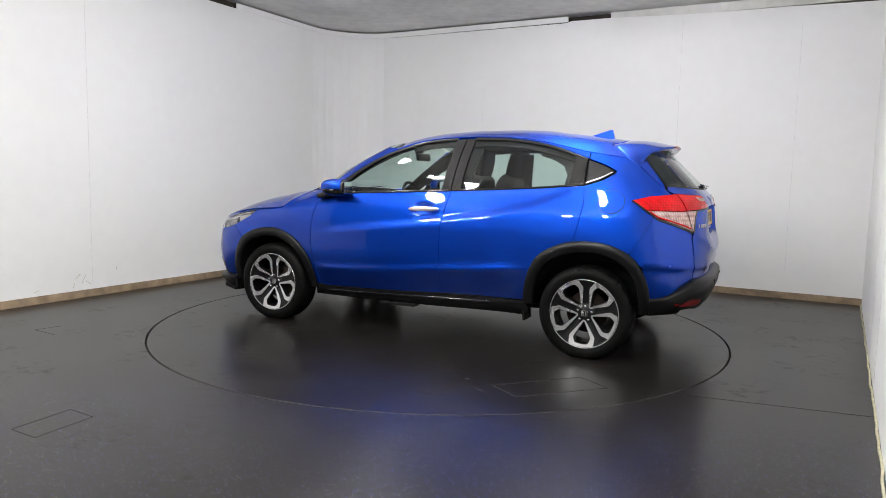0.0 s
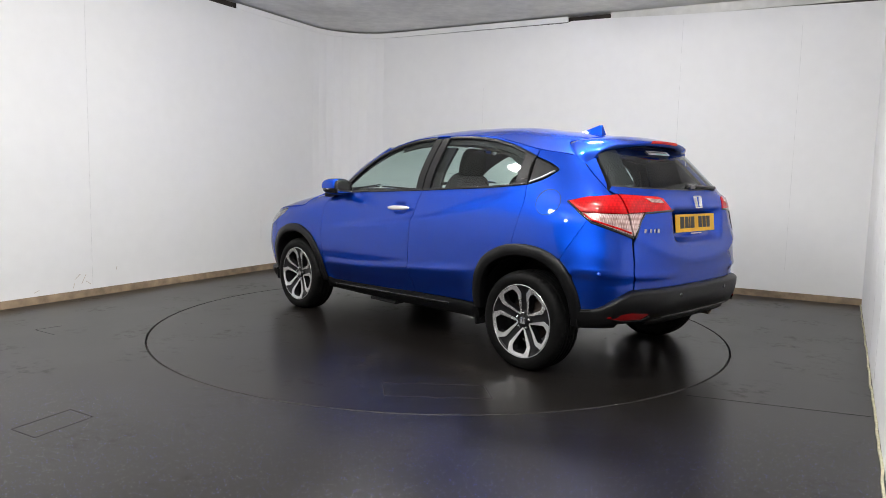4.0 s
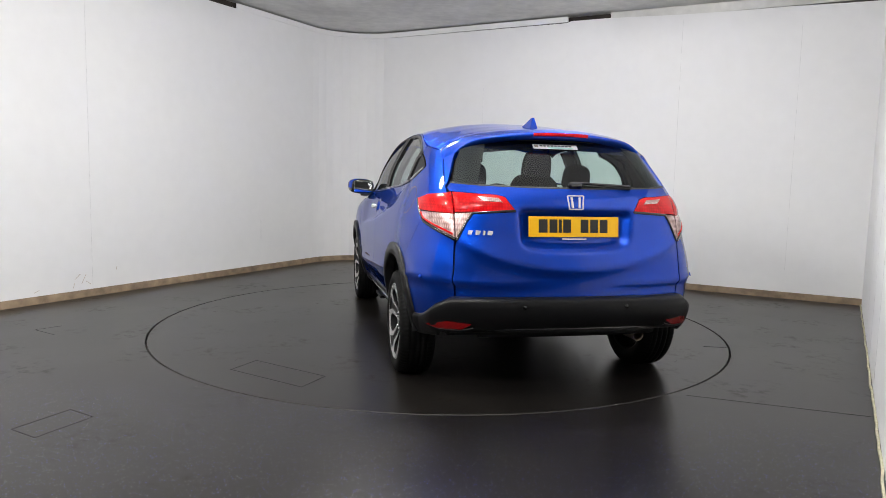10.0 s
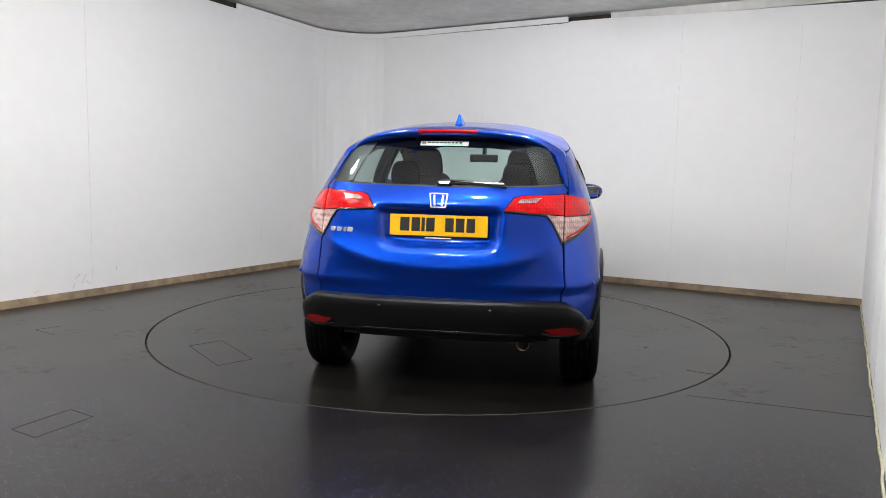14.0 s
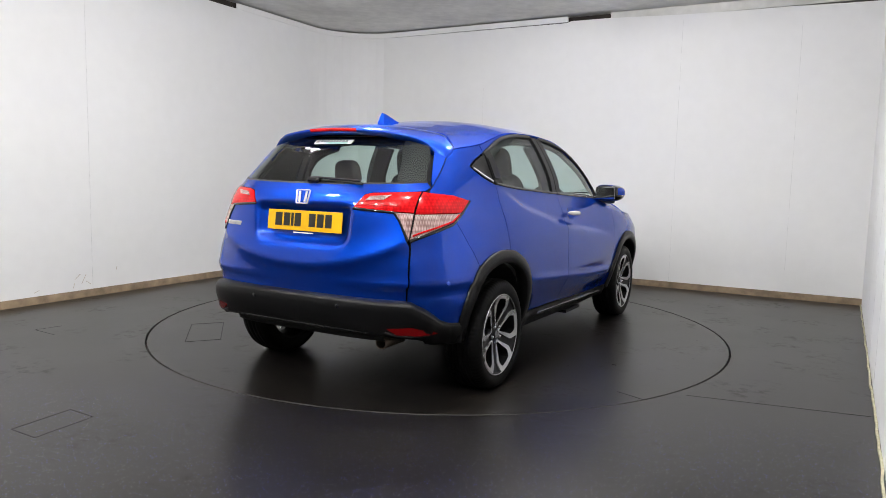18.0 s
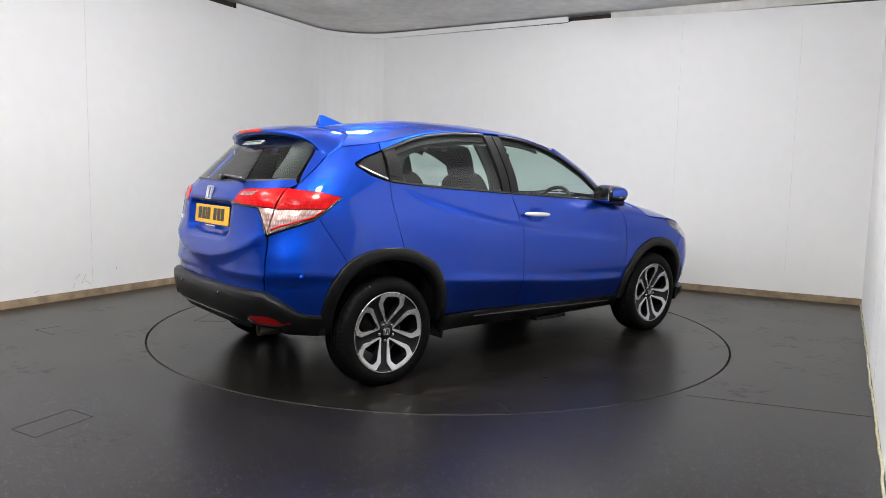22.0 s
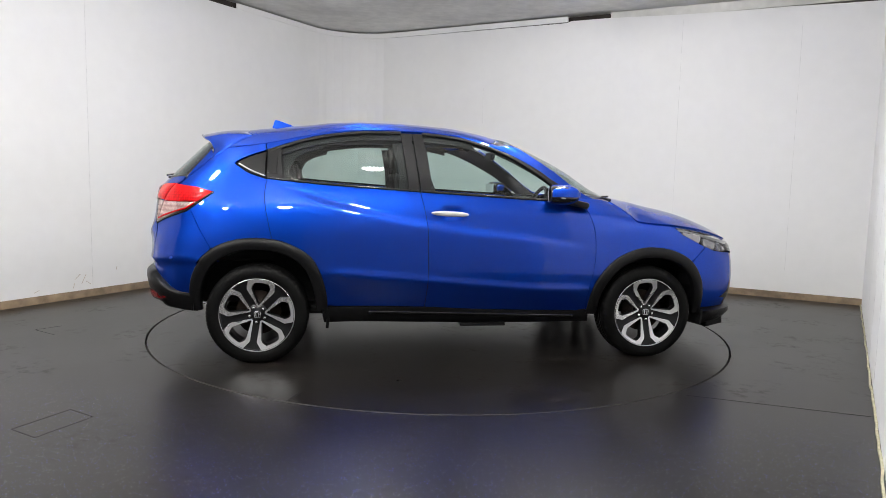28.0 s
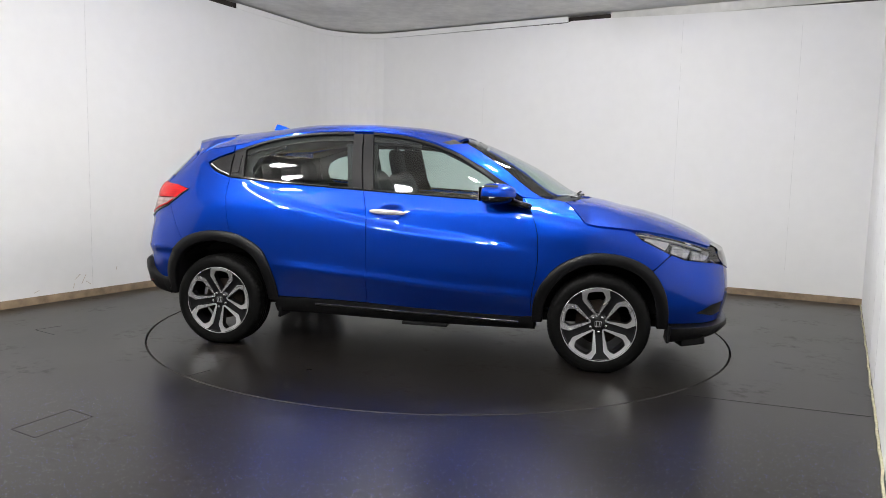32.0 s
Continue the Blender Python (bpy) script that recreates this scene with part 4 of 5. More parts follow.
def build_side(car, right):
    kw = dict(right=right)
    # front door
    door = new("front_door")
    door.parent = car
    low_f = [(0.875, 0.315), (0.5, 0.318), (0.1, 0.328), (-0.23, 0.345)]
    skin("door_skin", "side", ring_of(list(reversed(xz(MID_GAP[:-1] + [(-0.23, 0.345)]))), under(BELT_LINE, -0.27, 0.80), xz(FENDER_GAP[:-1] + [(0.875, 0.315)]), low_f), PAINT, door, 0.017, **kw)
    gl = skin("window", "side", ring_of(under(BELT_LINE, -0.195, 0.66), list(reversed(under(TOP_LINE, -0.245, 0.66, 24)))), GLASS, door, 0.06, lift=-0.010, depth=0, gap=0.004, label="tinted side window", **kw)
    gl.visible_shadow = False
    strip("window_frame", "side", under(TOP_LINE, -0.25, 0.69, 26), 0.017, PILLAR, door, 0.0, 0.003, label="black window frame", **kw)
    skin("pillar_trim", "side", ring_of([(-0.266, 1.115), (-0.195, 1.112), (-0.205, 1.2), (-0.248, 1.484), (-0.318, 1.489)]), PILLAR, door, 0.05, lift=0.002, label="black pillar film", **kw)
    strip("belt_moulding", "side", [(x, z + 0.006) for x, z in under(BELT_LINE, -0.26, 0.72)], 0.014, GLOSS_BLACK, door, 0.002, 0.005, label="black window sill moulding", **kw)
    skin("mirror_base", "side", ring_of([(0.66, 1.062), (0.76, 1.058), (0.68, 1.135), (0.655, 1.13)]), CLADDING, door, 0.04, lift=0.004, label="black mirror foot", **kw)
    edge = [(float(x), float(TOP_LINE(x)) - 0.006) for x in np.linspace(0.30, 0.69, 16)]
    over = [(float(x), float(TOP_LINE(x)) + 0.012 + (float(RAIL(x)) - 0.003 - float(TOP_LINE(x)) - 0.012) * min(1, (x - 0.30) / 0.25)) for x in np.linspace(0.30, 0.72, 16)]
    skin("front_frame", "side", ring_of(edge, list(reversed(over))), PILLAR, door, 0.03, lift=0.003, gap=0.0, label="black window frame", **kw)
    # door handle in its bowl
    handle(door, 0.0, 0.968, right)
    # rear door
    door = new("rear_door")
    door.parent = car
    low_r = [(-0.23, 0.345), (-0.5, 0.352), (-0.80, 0.355), (-0.845, 0.36)]
    arch = [q for q in xz(REAR_ARCH) if q[0] > -1.21]
    skin("door_skin", "side", ring_of(xz(MID_GAP[:-1] + [(-0.23, 0.345)]), low_r, [(-0.868, 0.36)], list(reversed(arch)), list(reversed(xz(REAR_GAP))), under(BELT_LINE, -1.25, -0.27)), PAINT, door, 0.019, **kw)
    gl = skin("window", "side", ring_of(under(BELT_LINE, -1.145, -0.345), list(reversed(under(TOP_LINE, -1.16, -0.39, 20)))), GLASS, door, 0.06, lift=-0.010, depth=0, gap=0.004, label="tinted side window", **kw)
    gl.visible_shadow = False
    strip("window_frame", "side", under(TOP_LINE, -1.25, -0.39, 22), 0.017, PILLAR, door, 0.0, 0.003, label="black window frame", **kw)
    skin("pillar_trim", "side", ring_of([(-0.345, 1.12), (-0.274, 1.115), (-0.324, 1.49), (-0.395, 1.49)]), PILLAR, door, 0.05, lift=0.002, label="black pillar film", **kw)
    skin("corner_panel", "side", ring_of([(-1.145, 1.158), (-1.155, 1.25), (-1.165, 1.374), (-1.25, 1.345), (-1.25, 1.172)]), PILLAR, door, 0.04, lift=0.002, label="black corner panel with hidden handle", **kw)
    skin("hidden_handle", "side", ring_of([(-1.188, 1.20), (-1.182, 1.33), (-1.245, 1.322), (-1.246, 1.205)]), CLADDING, door, 0.04, lift=0.008, label="upright black handle", **kw)
    strip("belt_moulding", "side", [(x, z + 0.006) for x, z in under(BELT_LINE, -1.24, -0.28)], 0.014, GLOSS_BLACK, door, 0.002, 0.005, label="black window sill moulding", **kw)
    # roof rail and pillars
    rail = ring_of(under(TOP_LINE, -1.26, 0.68, 40), list(reversed(under(RAIL, -1.26, 0.70, 40))))
    skin("roof_rail", "side", [(x, z + (0.012 if i < 40 else -0.001)) for i, (x, z) in enumerate(rail)], PAINT, car, 0.05, gap=0.001, **kw)
    ws_edge = front_pts([("y", v, z) for v, z in ((0.70, 1.078), (0.685, 1.146), (0.668, 1.217), (0.642, 1.289), (0.612, 1.348), (0.568, 1.42), (0.552, 1.438))])
    side_edge = front_pts([("x", float(x), float(RAIL(x)) - 0.001) for x in np.linspace(0.235, 0.70, 12)] + [("x", 0.80, 1.088)])
    skin("front_pillar", "front", ring_of(side_edge, resample(ws_edge, 0.05, False)), PAINT, car, 0.05, gap=0.001, **kw)
    # front wing
    arch = [q for q in xz(FRONT_ARCH)]
    arch = [q for q in arch if q[0] < 1.50 or q[1] > 0.655]
    wing = ring_of([(0.80, 1.085)] + xz(FENDER_GAP)[1:], list(arch)[1:], [(1.64, 0.683), (1.665, 0.709), (1.69, 0.735), (1.72, 0.765), (1.62, 0.812), (1.55, 0.845), (1.485, 0.897)], list(reversed([(float(x), float(HOOD_EDGE(x))) for x in np.linspace(1.02, 1.46, 26)])), [(0.90, 1.083)])
    skin("front_wing", "side", wing, PAINT, car, 0.04, **kw)
    # rear quarter
    shut = [("x", -1.50, float(RAIL(-1.50)) - 0.001), ("x", -1.585, 1.31), ("x", -1.67, 1.235), ("x", -1.765, 1.155), ("x", -1.80, 1.128)]
    lamp_low = [("x", -1.80, 1.118), ("x", -1.68, 1.108), ("x", -1.575, 1.082), ("x", -1.66, 1.025), ("x", -1.76, 0.955)]
    seam = [("x", -1.72, 0.98), ("x", -1.69, 0.92), ("x", -1.66, 0.86), ("x", -1.622, 0.797), ("x", -1.585, 0.735)]
    arch = [("x", *q) for q in xz(REAR_ARCH) if -1.575 < q[0] < -1.20]
    back = [("x", *q) for q in reversed(xz(REAR_GAP))]
    tip = [("x", *q) for q in curve_through([(-1.25, 1.168), (-1.36, 1.205), (-1.42, 1.240), (-1.45, 1.268), (-1.42, 1.290), (-1.36, 1.318), (-1.262, 1.352)])]
    top = [("x", float(x), float(RAIL(x)) - 0.001) for x in np.linspace(-1.262, -1.49, 9)]
    quarter = ring_of(rear_pts(shut), rear_pts(lamp_low[:-1] + seam[0:]), rear_pts(arch), rear_pts(back), rear_pts(tip), rear_pts(top))
    skin("rear_quarter", "rear", quarter, PAINT, car, 0.035, gap=0.0014, **kw)
    if not right:
        loop = [("x", -1.441 + 0.086 * math.cos(a), 1.068 + 0.078 * math.sin(a)) for a in np.linspace(0, 2 * math.pi, 40, endpoint=False)]
        strip("fuel_flap", "rear", rear_pts(loop), 0.0045, SEAL, car, -0.0005, 0.0012, label="round fuel flap joint", step=0.012, closed=True)
    corner = new("quarter_window")
    corner.parent = car
    tri = [(-1.255, 1.176), (-1.36, 1.21), (-1.44, 1.268), (-1.36, 1.310), (-1.255, 1.343)]
    skin("pane", "rear", rear_pts([("x", *q) for q in ring_of(tri)]), PILLAR, corner, 0.04, lift=-0.002, label="dark blind quarter pane", **kw)
    strip("chrome_edge", "rear", rear_pts([("x", *q) for q in curve_through([(-1.425, 1.262), (-1.35, 1.222), (-1.26, 1.188)])]), 0.006, SATIN, corner, 0.0, 0.004, label="bright window surround", **kw)
    # arches, sill
    arch_band("rear_arch", "side", xz(REAR_ARCH), [(-1.30 + (x + 1.30) * 0.835, 0.33 + (z - 0.33) * 0.845) for x, z in xz(REAR_ARCH)], car, right, "black plastic wheel arch cladding")
    arch_band("front_arch", "side", xz(FRONT_ARCH), [(1.305 + (x - 1.305) * 0.835, 0.30 + (z - 0.30) * 0.85) for x, z in xz(FRONT_ARCH)], car, right, "black plastic wheel arch cladding")
    sill = ring_of([(-0.90, 0.30), (-0.875, 0.352), (-0.5, 0.350), (-0.1, 0.340), (0.4, 0.320), (0.80, 0.314), (0.86, 0.330), (0.90, 0.325), (0.91, 0.240), (0.80, 0.232), (0.5, 0.228), (0.0, 0.231), (-0.6, 0.243), (-0.89, 0.245)])
    skin("sill", "side", sill, CLADDING, car, 0.03, lift=0.006, depth=0.05, label="black plastic sill cladding", bulge=0.012, **kw)
    strip("sill_strip", "side", curve_through([(-0.60, 0.318), (-0.2, 0.308), (0.3, 0.294), (0.80, 0.282)]), 0.020, GLOSS_BLACK, car, 0.014, 0.008, label="glossy black strip along the sill", **kw)
    s = -1 if right else 1
    box_part("jacking_pad", (0.31, 0.09, 0.022), pose(0.17, s * 0.755, 0.222), CLADDING, car, 0.004, "black jacking pad under the sill")
    for x0, w in ((-0.862, 0.05), (1.735, 0.05)):
        box_part("mud_flap", (0.02, 0.16, 0.11), pose(x0, s * 0.74, 0.262, 0, 6, 0), CLADDING, car, 0.006, "black mud flap")
    # wheel wells
    for x0, name in ((-1.305, "rear_well"), (1.305, "front_well")):
        verts, faces, n = [], [], 24
        for i in range(n + 1):
            a = math.pi * (0.0 + 1.0 * i / n)
            for y in (0.83, 0.50):
                verts.append((x0 + 0.395 * math.cos(a), s * y, 0.33 + 0.395 * math.sin(a)))
        for i in range(n):
            faces.append((2 * i, 2 * i + 1, 2 * i + 3, 2 * i + 2))
        faces.append(tuple(2 * i + 1 for i in range(n + 1)))
        link_mesh(name, verts, faces, CABIN_TRIM, car, False, "dark wheel housing")
    # door mirror
    mirror = new("door_mirror")
    mirror.parent = car
    bm = bmesh.new()
    bmesh.ops.create_uvsphere(bm, u_segments=32, v_segments=20, radius=1.0)
    for v in bm.verts:
        x, y, z = v.co
        k = lambda t, p: math.copysign(abs(t) ** p, t)
        v.co = Vector((0.138 * k(x, 0.85) if x > 0 else 0.070 * k(x, 0.4), 0.108 * k(y, 0.72), 0.067 * k(z, 0.72) * (1 + 0.12 * y)))
    q = pose(0.632, s * 0.908, 1.106, 0, 0, s * 12)
    bmesh.ops.bisect_plane(bm, geom=list(bm.verts) + list(bm.edges) + list(bm.faces), plane_co=(0, 0, -0.012), plane_no=(0, 0, -1), clear_outer=True)
    bmesh.ops.bisect_plane(bm, geom=list(bm.verts) + list(bm.edges) + list(bm.faces), plane_co=(-0.050, 0, 0), plane_no=(-1, 0, 0), clear_outer=True)
    bmesh.ops.transform(bm, matrix=q, verts=bm.verts)
    part("mirror_shell", bm, PAINT, mirror, "blue mirror cap", smooth=True)
    bm = bmesh.new()
    bmesh.ops.create_uvsphere(bm, u_segments=32, v_segments=20, radius=1.0)
    for v in bm.verts:
        x, y, z = v.co
        k = lambda t, p: math.copysign(abs(t) ** p, t)
        v.co = Vector((0.134 * k(x, 0.85) if x > 0 else 0.074 * k(x, 0.4), 0.105 * k(y, 0.72), 0.064 * k(z, 0.72)))
    bmesh.ops.transform(bm, matrix=q, verts=bm.verts)
    part("mirror_frame", bm, GLOSS_BLACK, mirror, "black mirror housing", smooth=True)
    bm = bmesh.new()
    box(bm, (0.004, 0.168, 0.092), q @ pose(-0.0745, 0, 0), 0.0015)
    part("mirror_glass", bm, CHROME, mirror, "silvered mirror glass")
    bm = bmesh.new()
    box(bm, (0.050, 0.010, 0.005), q @ pose(0.030, s * 0.100, -0.018, 0, 0, s * -26), 0.002)
    part("mirror_indicator", bm, WHITE, mirror, "pale indicator strip")
    bm = bmesh.new()
    box(bm, (0.20, 0.075, 0.040), pose(0.765, s * 0.835, 1.052, s * 8, 12, s * 16), 0.014)
    part("mirror_arm", bm, CLADDING, mirror, "black mirror arm")
    wheel(car, -1.305, s * 0.775, right, 8 if right else -33)
    wheel(car, 1.305, s * 0.775, right, -6 if right else -33)


def handle(door, x, z, right):
    s = -1 if right else 1
    y = float(half0(np.array(x), np.array(z)))
    bm = bmesh.new()
    bmesh.ops.create_uvsphere(bm, u_segments=36, v_segments=16, radius=1.0)
    for v in bm.verts:
        k = lambda t, p: math.copysign(abs(t) ** p, t)
        v.co = Vector((0.125 * k(v.co.x, 0.9), 0.016 * k(v.co.y, 0.8) - 0.012 * v.co.x ** 2, 0.0175 * k(v.co.z, 0.8)))
    bmesh.ops.transform(bm, matrix=pose(x - 0.08, s * (y + 0.018), z, 0, 2, 0) @ Matrix.Diagonal((1, s, 1, 1)), verts=bm.verts)
    part("handle", bm, SATIN, door, "chrome door handle", smooth=True)


def build_tail(car):
    gate = new("tailgate")
    gate.parent = car
    tagged(gate, "blue tailgate with rear window and spoiler")
    both = lambda pts: ring_of(resample(pts, 0.04, False), [(-q, z) for q, z in reversed(resample(pts, 0.04, False))])
    low = [("y", 0.0, 0.552), ("y", 0.4, 0.556), ("y", 0.645, 0.565), ("y", 0.650, 0.70), ("y", 0.648, 0.855), ("y", 0.585, 1.00), ("y", 0.565, 1.022), ("y", 0.34, 1.036), ("y", 0.388, 1.108), ("y", 0.43, 1.118), ("y", 0.655, 1.130), ("y", 0.668, 1.150), ("y", 0.645, 1.176), ("y", 0.5, 1.166), ("y", 0.25, 1.160), ("y", 0.0, 1.158)]
    skin("tailgate_skin", "rear", both(rear_pts(low)), PAINT, gate, 0.022, label="blue lower tailgate")
    gl = rear_pts([("y", 0.0, 1.160), ("y", 0.25, 1.162), ("y", 0.5, 1.168), ("y", 0.640, 1.180), ("y", 0.595, 1.31), ("y", 0.555, 1.395), ("y", 0.50, 1.428), ("y", 0.3, 1.440), ("y", 0.0, 1.444)])
    g = skin("rear_window", "rear", both(gl), GLASS, gate, 0.03, lift=-0.002, depth=0, gap=0.003, label="tinted rear window")
    g.visible_shadow = False
    foot = resample(rear_pts([("y", 0.0, 1.159), ("y", 0.25, 1.161), ("y", 0.5, 1.167), ("y", 0.645, 1.178)]), 0.04, False)
    strip("window_seal", "rear", [(-q, z) for q, z in reversed(foot[1:])] + foot, 0.014, SEAL, gate, -0.004, 0.004, label="black rubber window seal")
    tb = rear_pts([("y", 0.0, 1.388), ("y", 0.25, 1.382), ("y", 0.44, 1.362), ("y", 0.50, 1.425), ("y", 0.3, 1.438), ("y", 0.0, 1.442)])
    skin("window_band", "rear", both(tb), GLOSS_BLACK, gate, 0.03, lift=-0.017, depth=0, gap=0, label="black printed band")
    for right in (False, True):
        s = -1 if right else 1
        band = rear_pts([("y", 0.640, 1.180), ("y", 0.595, 1.31), ("y", 0.555, 1.395), ("y", 0.515, 1.43), ("y", 0.42, 1.418), ("y", 0.435, 1.37), ("y", 0.475, 1.29), ("y", 0.51, 1.187)])
        skin("window_border", "rear", ring_of(band), PILLAR, gate, 0.025, lift=-0.012, depth=0, right=right, label="black printed border")
        # side fin of the spoiler down to the shoulder
        fin = rear_pts([("y", 0.655, 1.182), ("y", 0.605, 1.31), ("y", 0.590, 1.345), ("y", 0.565, 1.36), ("x", -1.585, 1.315), ("x", -1.67, 1.238), ("x", -1.765, 1.157)])
        skin("gate_side", "rear", ring_of(fin), PAINT, gate, 0.03, right=right)
        # rear lamp: outer part on the quarter, inner part on the gate
        lamp = new("tail_lamp")
        lamp.parent = car
        tagged(lamp, "red and clear wrap-round tail lamp")
        red = rear_pts([("y", 0.650, 1.128), ("x", -1.80, 1.122), ("x", -1.68, 1.110), ("x", -1.578, 1.083), ("x", -1.625, 1.048), ("x", -1.67, 1.020), ("y", 0.652, 1.015)])
        skin("red_lens", "rear", ring_of(red), RED_LENS, lamp, 0.025, lift=0.004, depth=0.02, gap=0.001, right=right, label="red lamp lens", bulge=0.006)
        pale = rear_pts([("y", 0.652, 1.013), ("x", -1.675, 1.016), ("x", -1.73, 0.975), ("y", 0.705, 0.915), ("y", 0.650, 0.888)])
        skin("clear_lens", "rear", ring_of(pale), PALE_LENS, lamp, 0.025, lift=0.004, depth=0.02, gap=0.001, right=right, label="clear lamp lens over a ribbed reflector", bulge=0.004)
        line = rear_pts([("y", 0.657, 0.905), ("y", 0.695, 0.925), ("x", -1.742, 0.975), ("x", -1.69, 1.008)])
        strip("red_border", "rear", line, 0.010, RED_LENS, lamp, 0.006, 0.004, right=right, label="red lens border")
        rim = rear_pts([("x", -1.572, 1.080), ("x", -1.66, 1.018), ("x", -1.74, 0.962), ("y", 0.70, 0.905), ("y", 0.650, 0.878)])
        strip("lamp_rim", "rear", rim, 0.016, GLOSS_BLACK, lamp, 0.0, 0.006, right=right, label="black lamp border")
        inner = new("inner_tail_lamp")
        inner.parent = gate
        red = rear_pts([("y", 0.645, 1.128), ("y", 0.43, 1.117), ("y", 0.39, 1.107), ("y", 0.342, 1.040), ("y", 0.56, 1.026), ("y", 0.645, 1.020)])
        skin("red_lens", "rear", ring_of(red), RED_LENS, inner, 0.025, lift=0.004, depth=0.02, gap=0.001, right=right, label="red lamp lens", bulge=0.006)
        pale = rear_pts([("y", 0.645, 1.017), ("y", 0.562, 1.022), ("y", 0.60, 0.965), ("y", 0.645, 0.885)])
        skin("clear_lens", "rear", ring_of(pale), PALE_LENS, inner, 0.025, lift=0.004, depth=0.02, gap=0.001, right=right, label="clear lamp lens over a ribbed reflector", bulge=0.004)
        rim = rear_pts([("y", 0.34, 1.036), ("y", 0.558, 1.021), ("y", 0.592, 0.975), ("y", 0.640, 0.878)])
        strip("lamp_rim", "rear", rim, 0.014, GLOSS_BLACK, inner, 0.0, 0.006, right=right, label="black lamp border")
        white = rear_pts([("y", 0.53, 1.105), ("y", 0.425, 1.098), ("y", 0.405, 1.076), ("y", 0.50, 1.080)])
        skin("reversing_lens", "rear", ring_of(white), PALE_LENS, inner, 0.02, lift=0.0125, depth=0.01, gap=0.001, right=right, label="pale reversing lamp")
    spoiler(gate)
    tail_details(gate)
    # number plate
    plate = new("number_plate")
    plate.parent = gate
    m = pose(-1.997, 0, 0.953, 0, 6, 0)
    box_part("plate", (0.006, 0.52, 0.111), m, YELLOW, plate, 0.002, "yellow rear number plate")
    x = -0.245 + 0.055
    for w in (0.062, 0.056, 0.022, 0.056, None, 0.056, 0.056, 0.056):
        if w is None:
            x += 0.045
            continue
        box_part("plate_bar", (0.002, w * 0.8, 0.072), m @ pose(-0.0035, -(x + w / 2 - 0.02), 0.004), INK, plate, label="plain dark bar")
        x += w
    box_part("plate_footer", (0.002, 0.14, 0.006), m @ pose(-0.0035, 0, -0.066), WHITE, plate, label="plain pale bar under the plate")
    # rear bumper
    bump = new("rear_bumper")
    bump.parent = car
    up = rear_pts([("x", -1.585, 0.735), ("x", -1.622, 0.797), ("x", -1.66, 0.86), ("x", -1.69, 0.92), ("x", -1.72, 0.98), ("y", 0.70, 0.905), ("y", 0.655, 0.872), ("y", 0.655, 0.70), ("y", 0.650, 0.55), ("y", 0.70, 0.525), ("y", 0.76, 0.485), ("x", -1.82, 0.435), ("x", -1.705, 0.43)])
    for right in (False, True):
        arch = [q for q in rear_pts([("x", *q) for q in xz(REAR_ARCH) if q[0] < -1.585 and q[1] > 0.44])]
        skin("bumper_corner", "rear", ring_of(up, arch), PAINT, bump, 0.03, gap=0.0014, right=right, label="blue bumper corner")
    top = [("y", 0.0, 0.577), ("y", 0.25, 0.578), ("y", 0.45, 0.578), ("y", 0.60, 0.577), ("y", 0.665, 0.572), ("x", -1.940, 0.558), ("x", -1.905, 0.532), ("x", -1.870, 0.502), ("x", -1.838, 0.476), ("x", -1.80, 0.457), ("x", -1.76, 0.448), ("x", -1.712, 0.444)]
    foot = [("y", 0.0, 0.398), ("y", 0.3, 0.395), ("y", 0.55, 0.380), ("y", 0.70, 0.368), ("x", -1.88, 0.350), ("x", -1.80, 0.338), ("x", -1.72, 0.330)]
    cladding_band("bumper_cladding", curve_through(rear_pts(top), 6), curve_through(rear_pts(foot), 6), bump)
    for right in (False, True):
        s = -1 if right else 1
        refl = rear_pts([("y", 0.555, 0.438), ("y", 0.66, 0.450), ("y", 0.72, 0.440), ("y", 0.752, 0.420), ("y", 0.70, 0.408), ("y", 0.60, 0.410)])
        skin("reflector", "rear", ring_of(refl), DEEP_RED, bump, 0.03, lift=0.044, depth=0.015, gap=0, right=right, label="red bumper reflector")
        lip = rear_pts([("y", 0.545, 0.416), ("y", 0.60, 0.402), ("y", 0.68, 0.400), ("y", 0.725, 0.408)])
        strip("reflector_lip", "rear", curve_through(lip, 5), 0.011, CLADDING, bump, 0.030, 0.012, right=right, label="black moulded lip under the reflector")
    for s, q, z, lift, mat in ((1, rear_pts([("y", 0.29, 0.53)]), 0.53, 0.049, GLOSS_BLACK), (1, rear_pts([("y", 0.80, 0.665)]), 0.665, 0.001, PAINT)):
        for s in (-1, 1):
            p, nn = on_form("rear", np.array([[q[0][0] * s, z]]), lift)
            m = Matrix.Translation(Vector(p[0])) @ Vector(nn[0]).to_track_quat("Y", "Z").to_matrix().to_4x4()
            revolve("parking_sensor", [(0.0, 0.0025), (0.010, 0.0025), (0.0115, 0.001), (0.0115, -0.004)], m, mat, bump, 20, "round parking sensor")
    strip("bumper_strip", "rear", rear_pts([("y", y, 0.402) for y in (0.5, 0.3, 0.1)]) + [(-q, z) for q, z in reversed(rear_pts([("y", y, 0.402) for y in (0.5, 0.3, 0.1)]))], 0.012, GLOSS_BLACK, bump, 0.016, 0.008)
    low = rear_pts([("y", y, 0.372) for y in (0.52, 0.3, 0.1)])
    strip("valance", "rear", low + [(-q, z) for q, z in reversed(low)], 0.055, CLADDING, bump, -0.030, 0.022, label="black valance under the bumper")
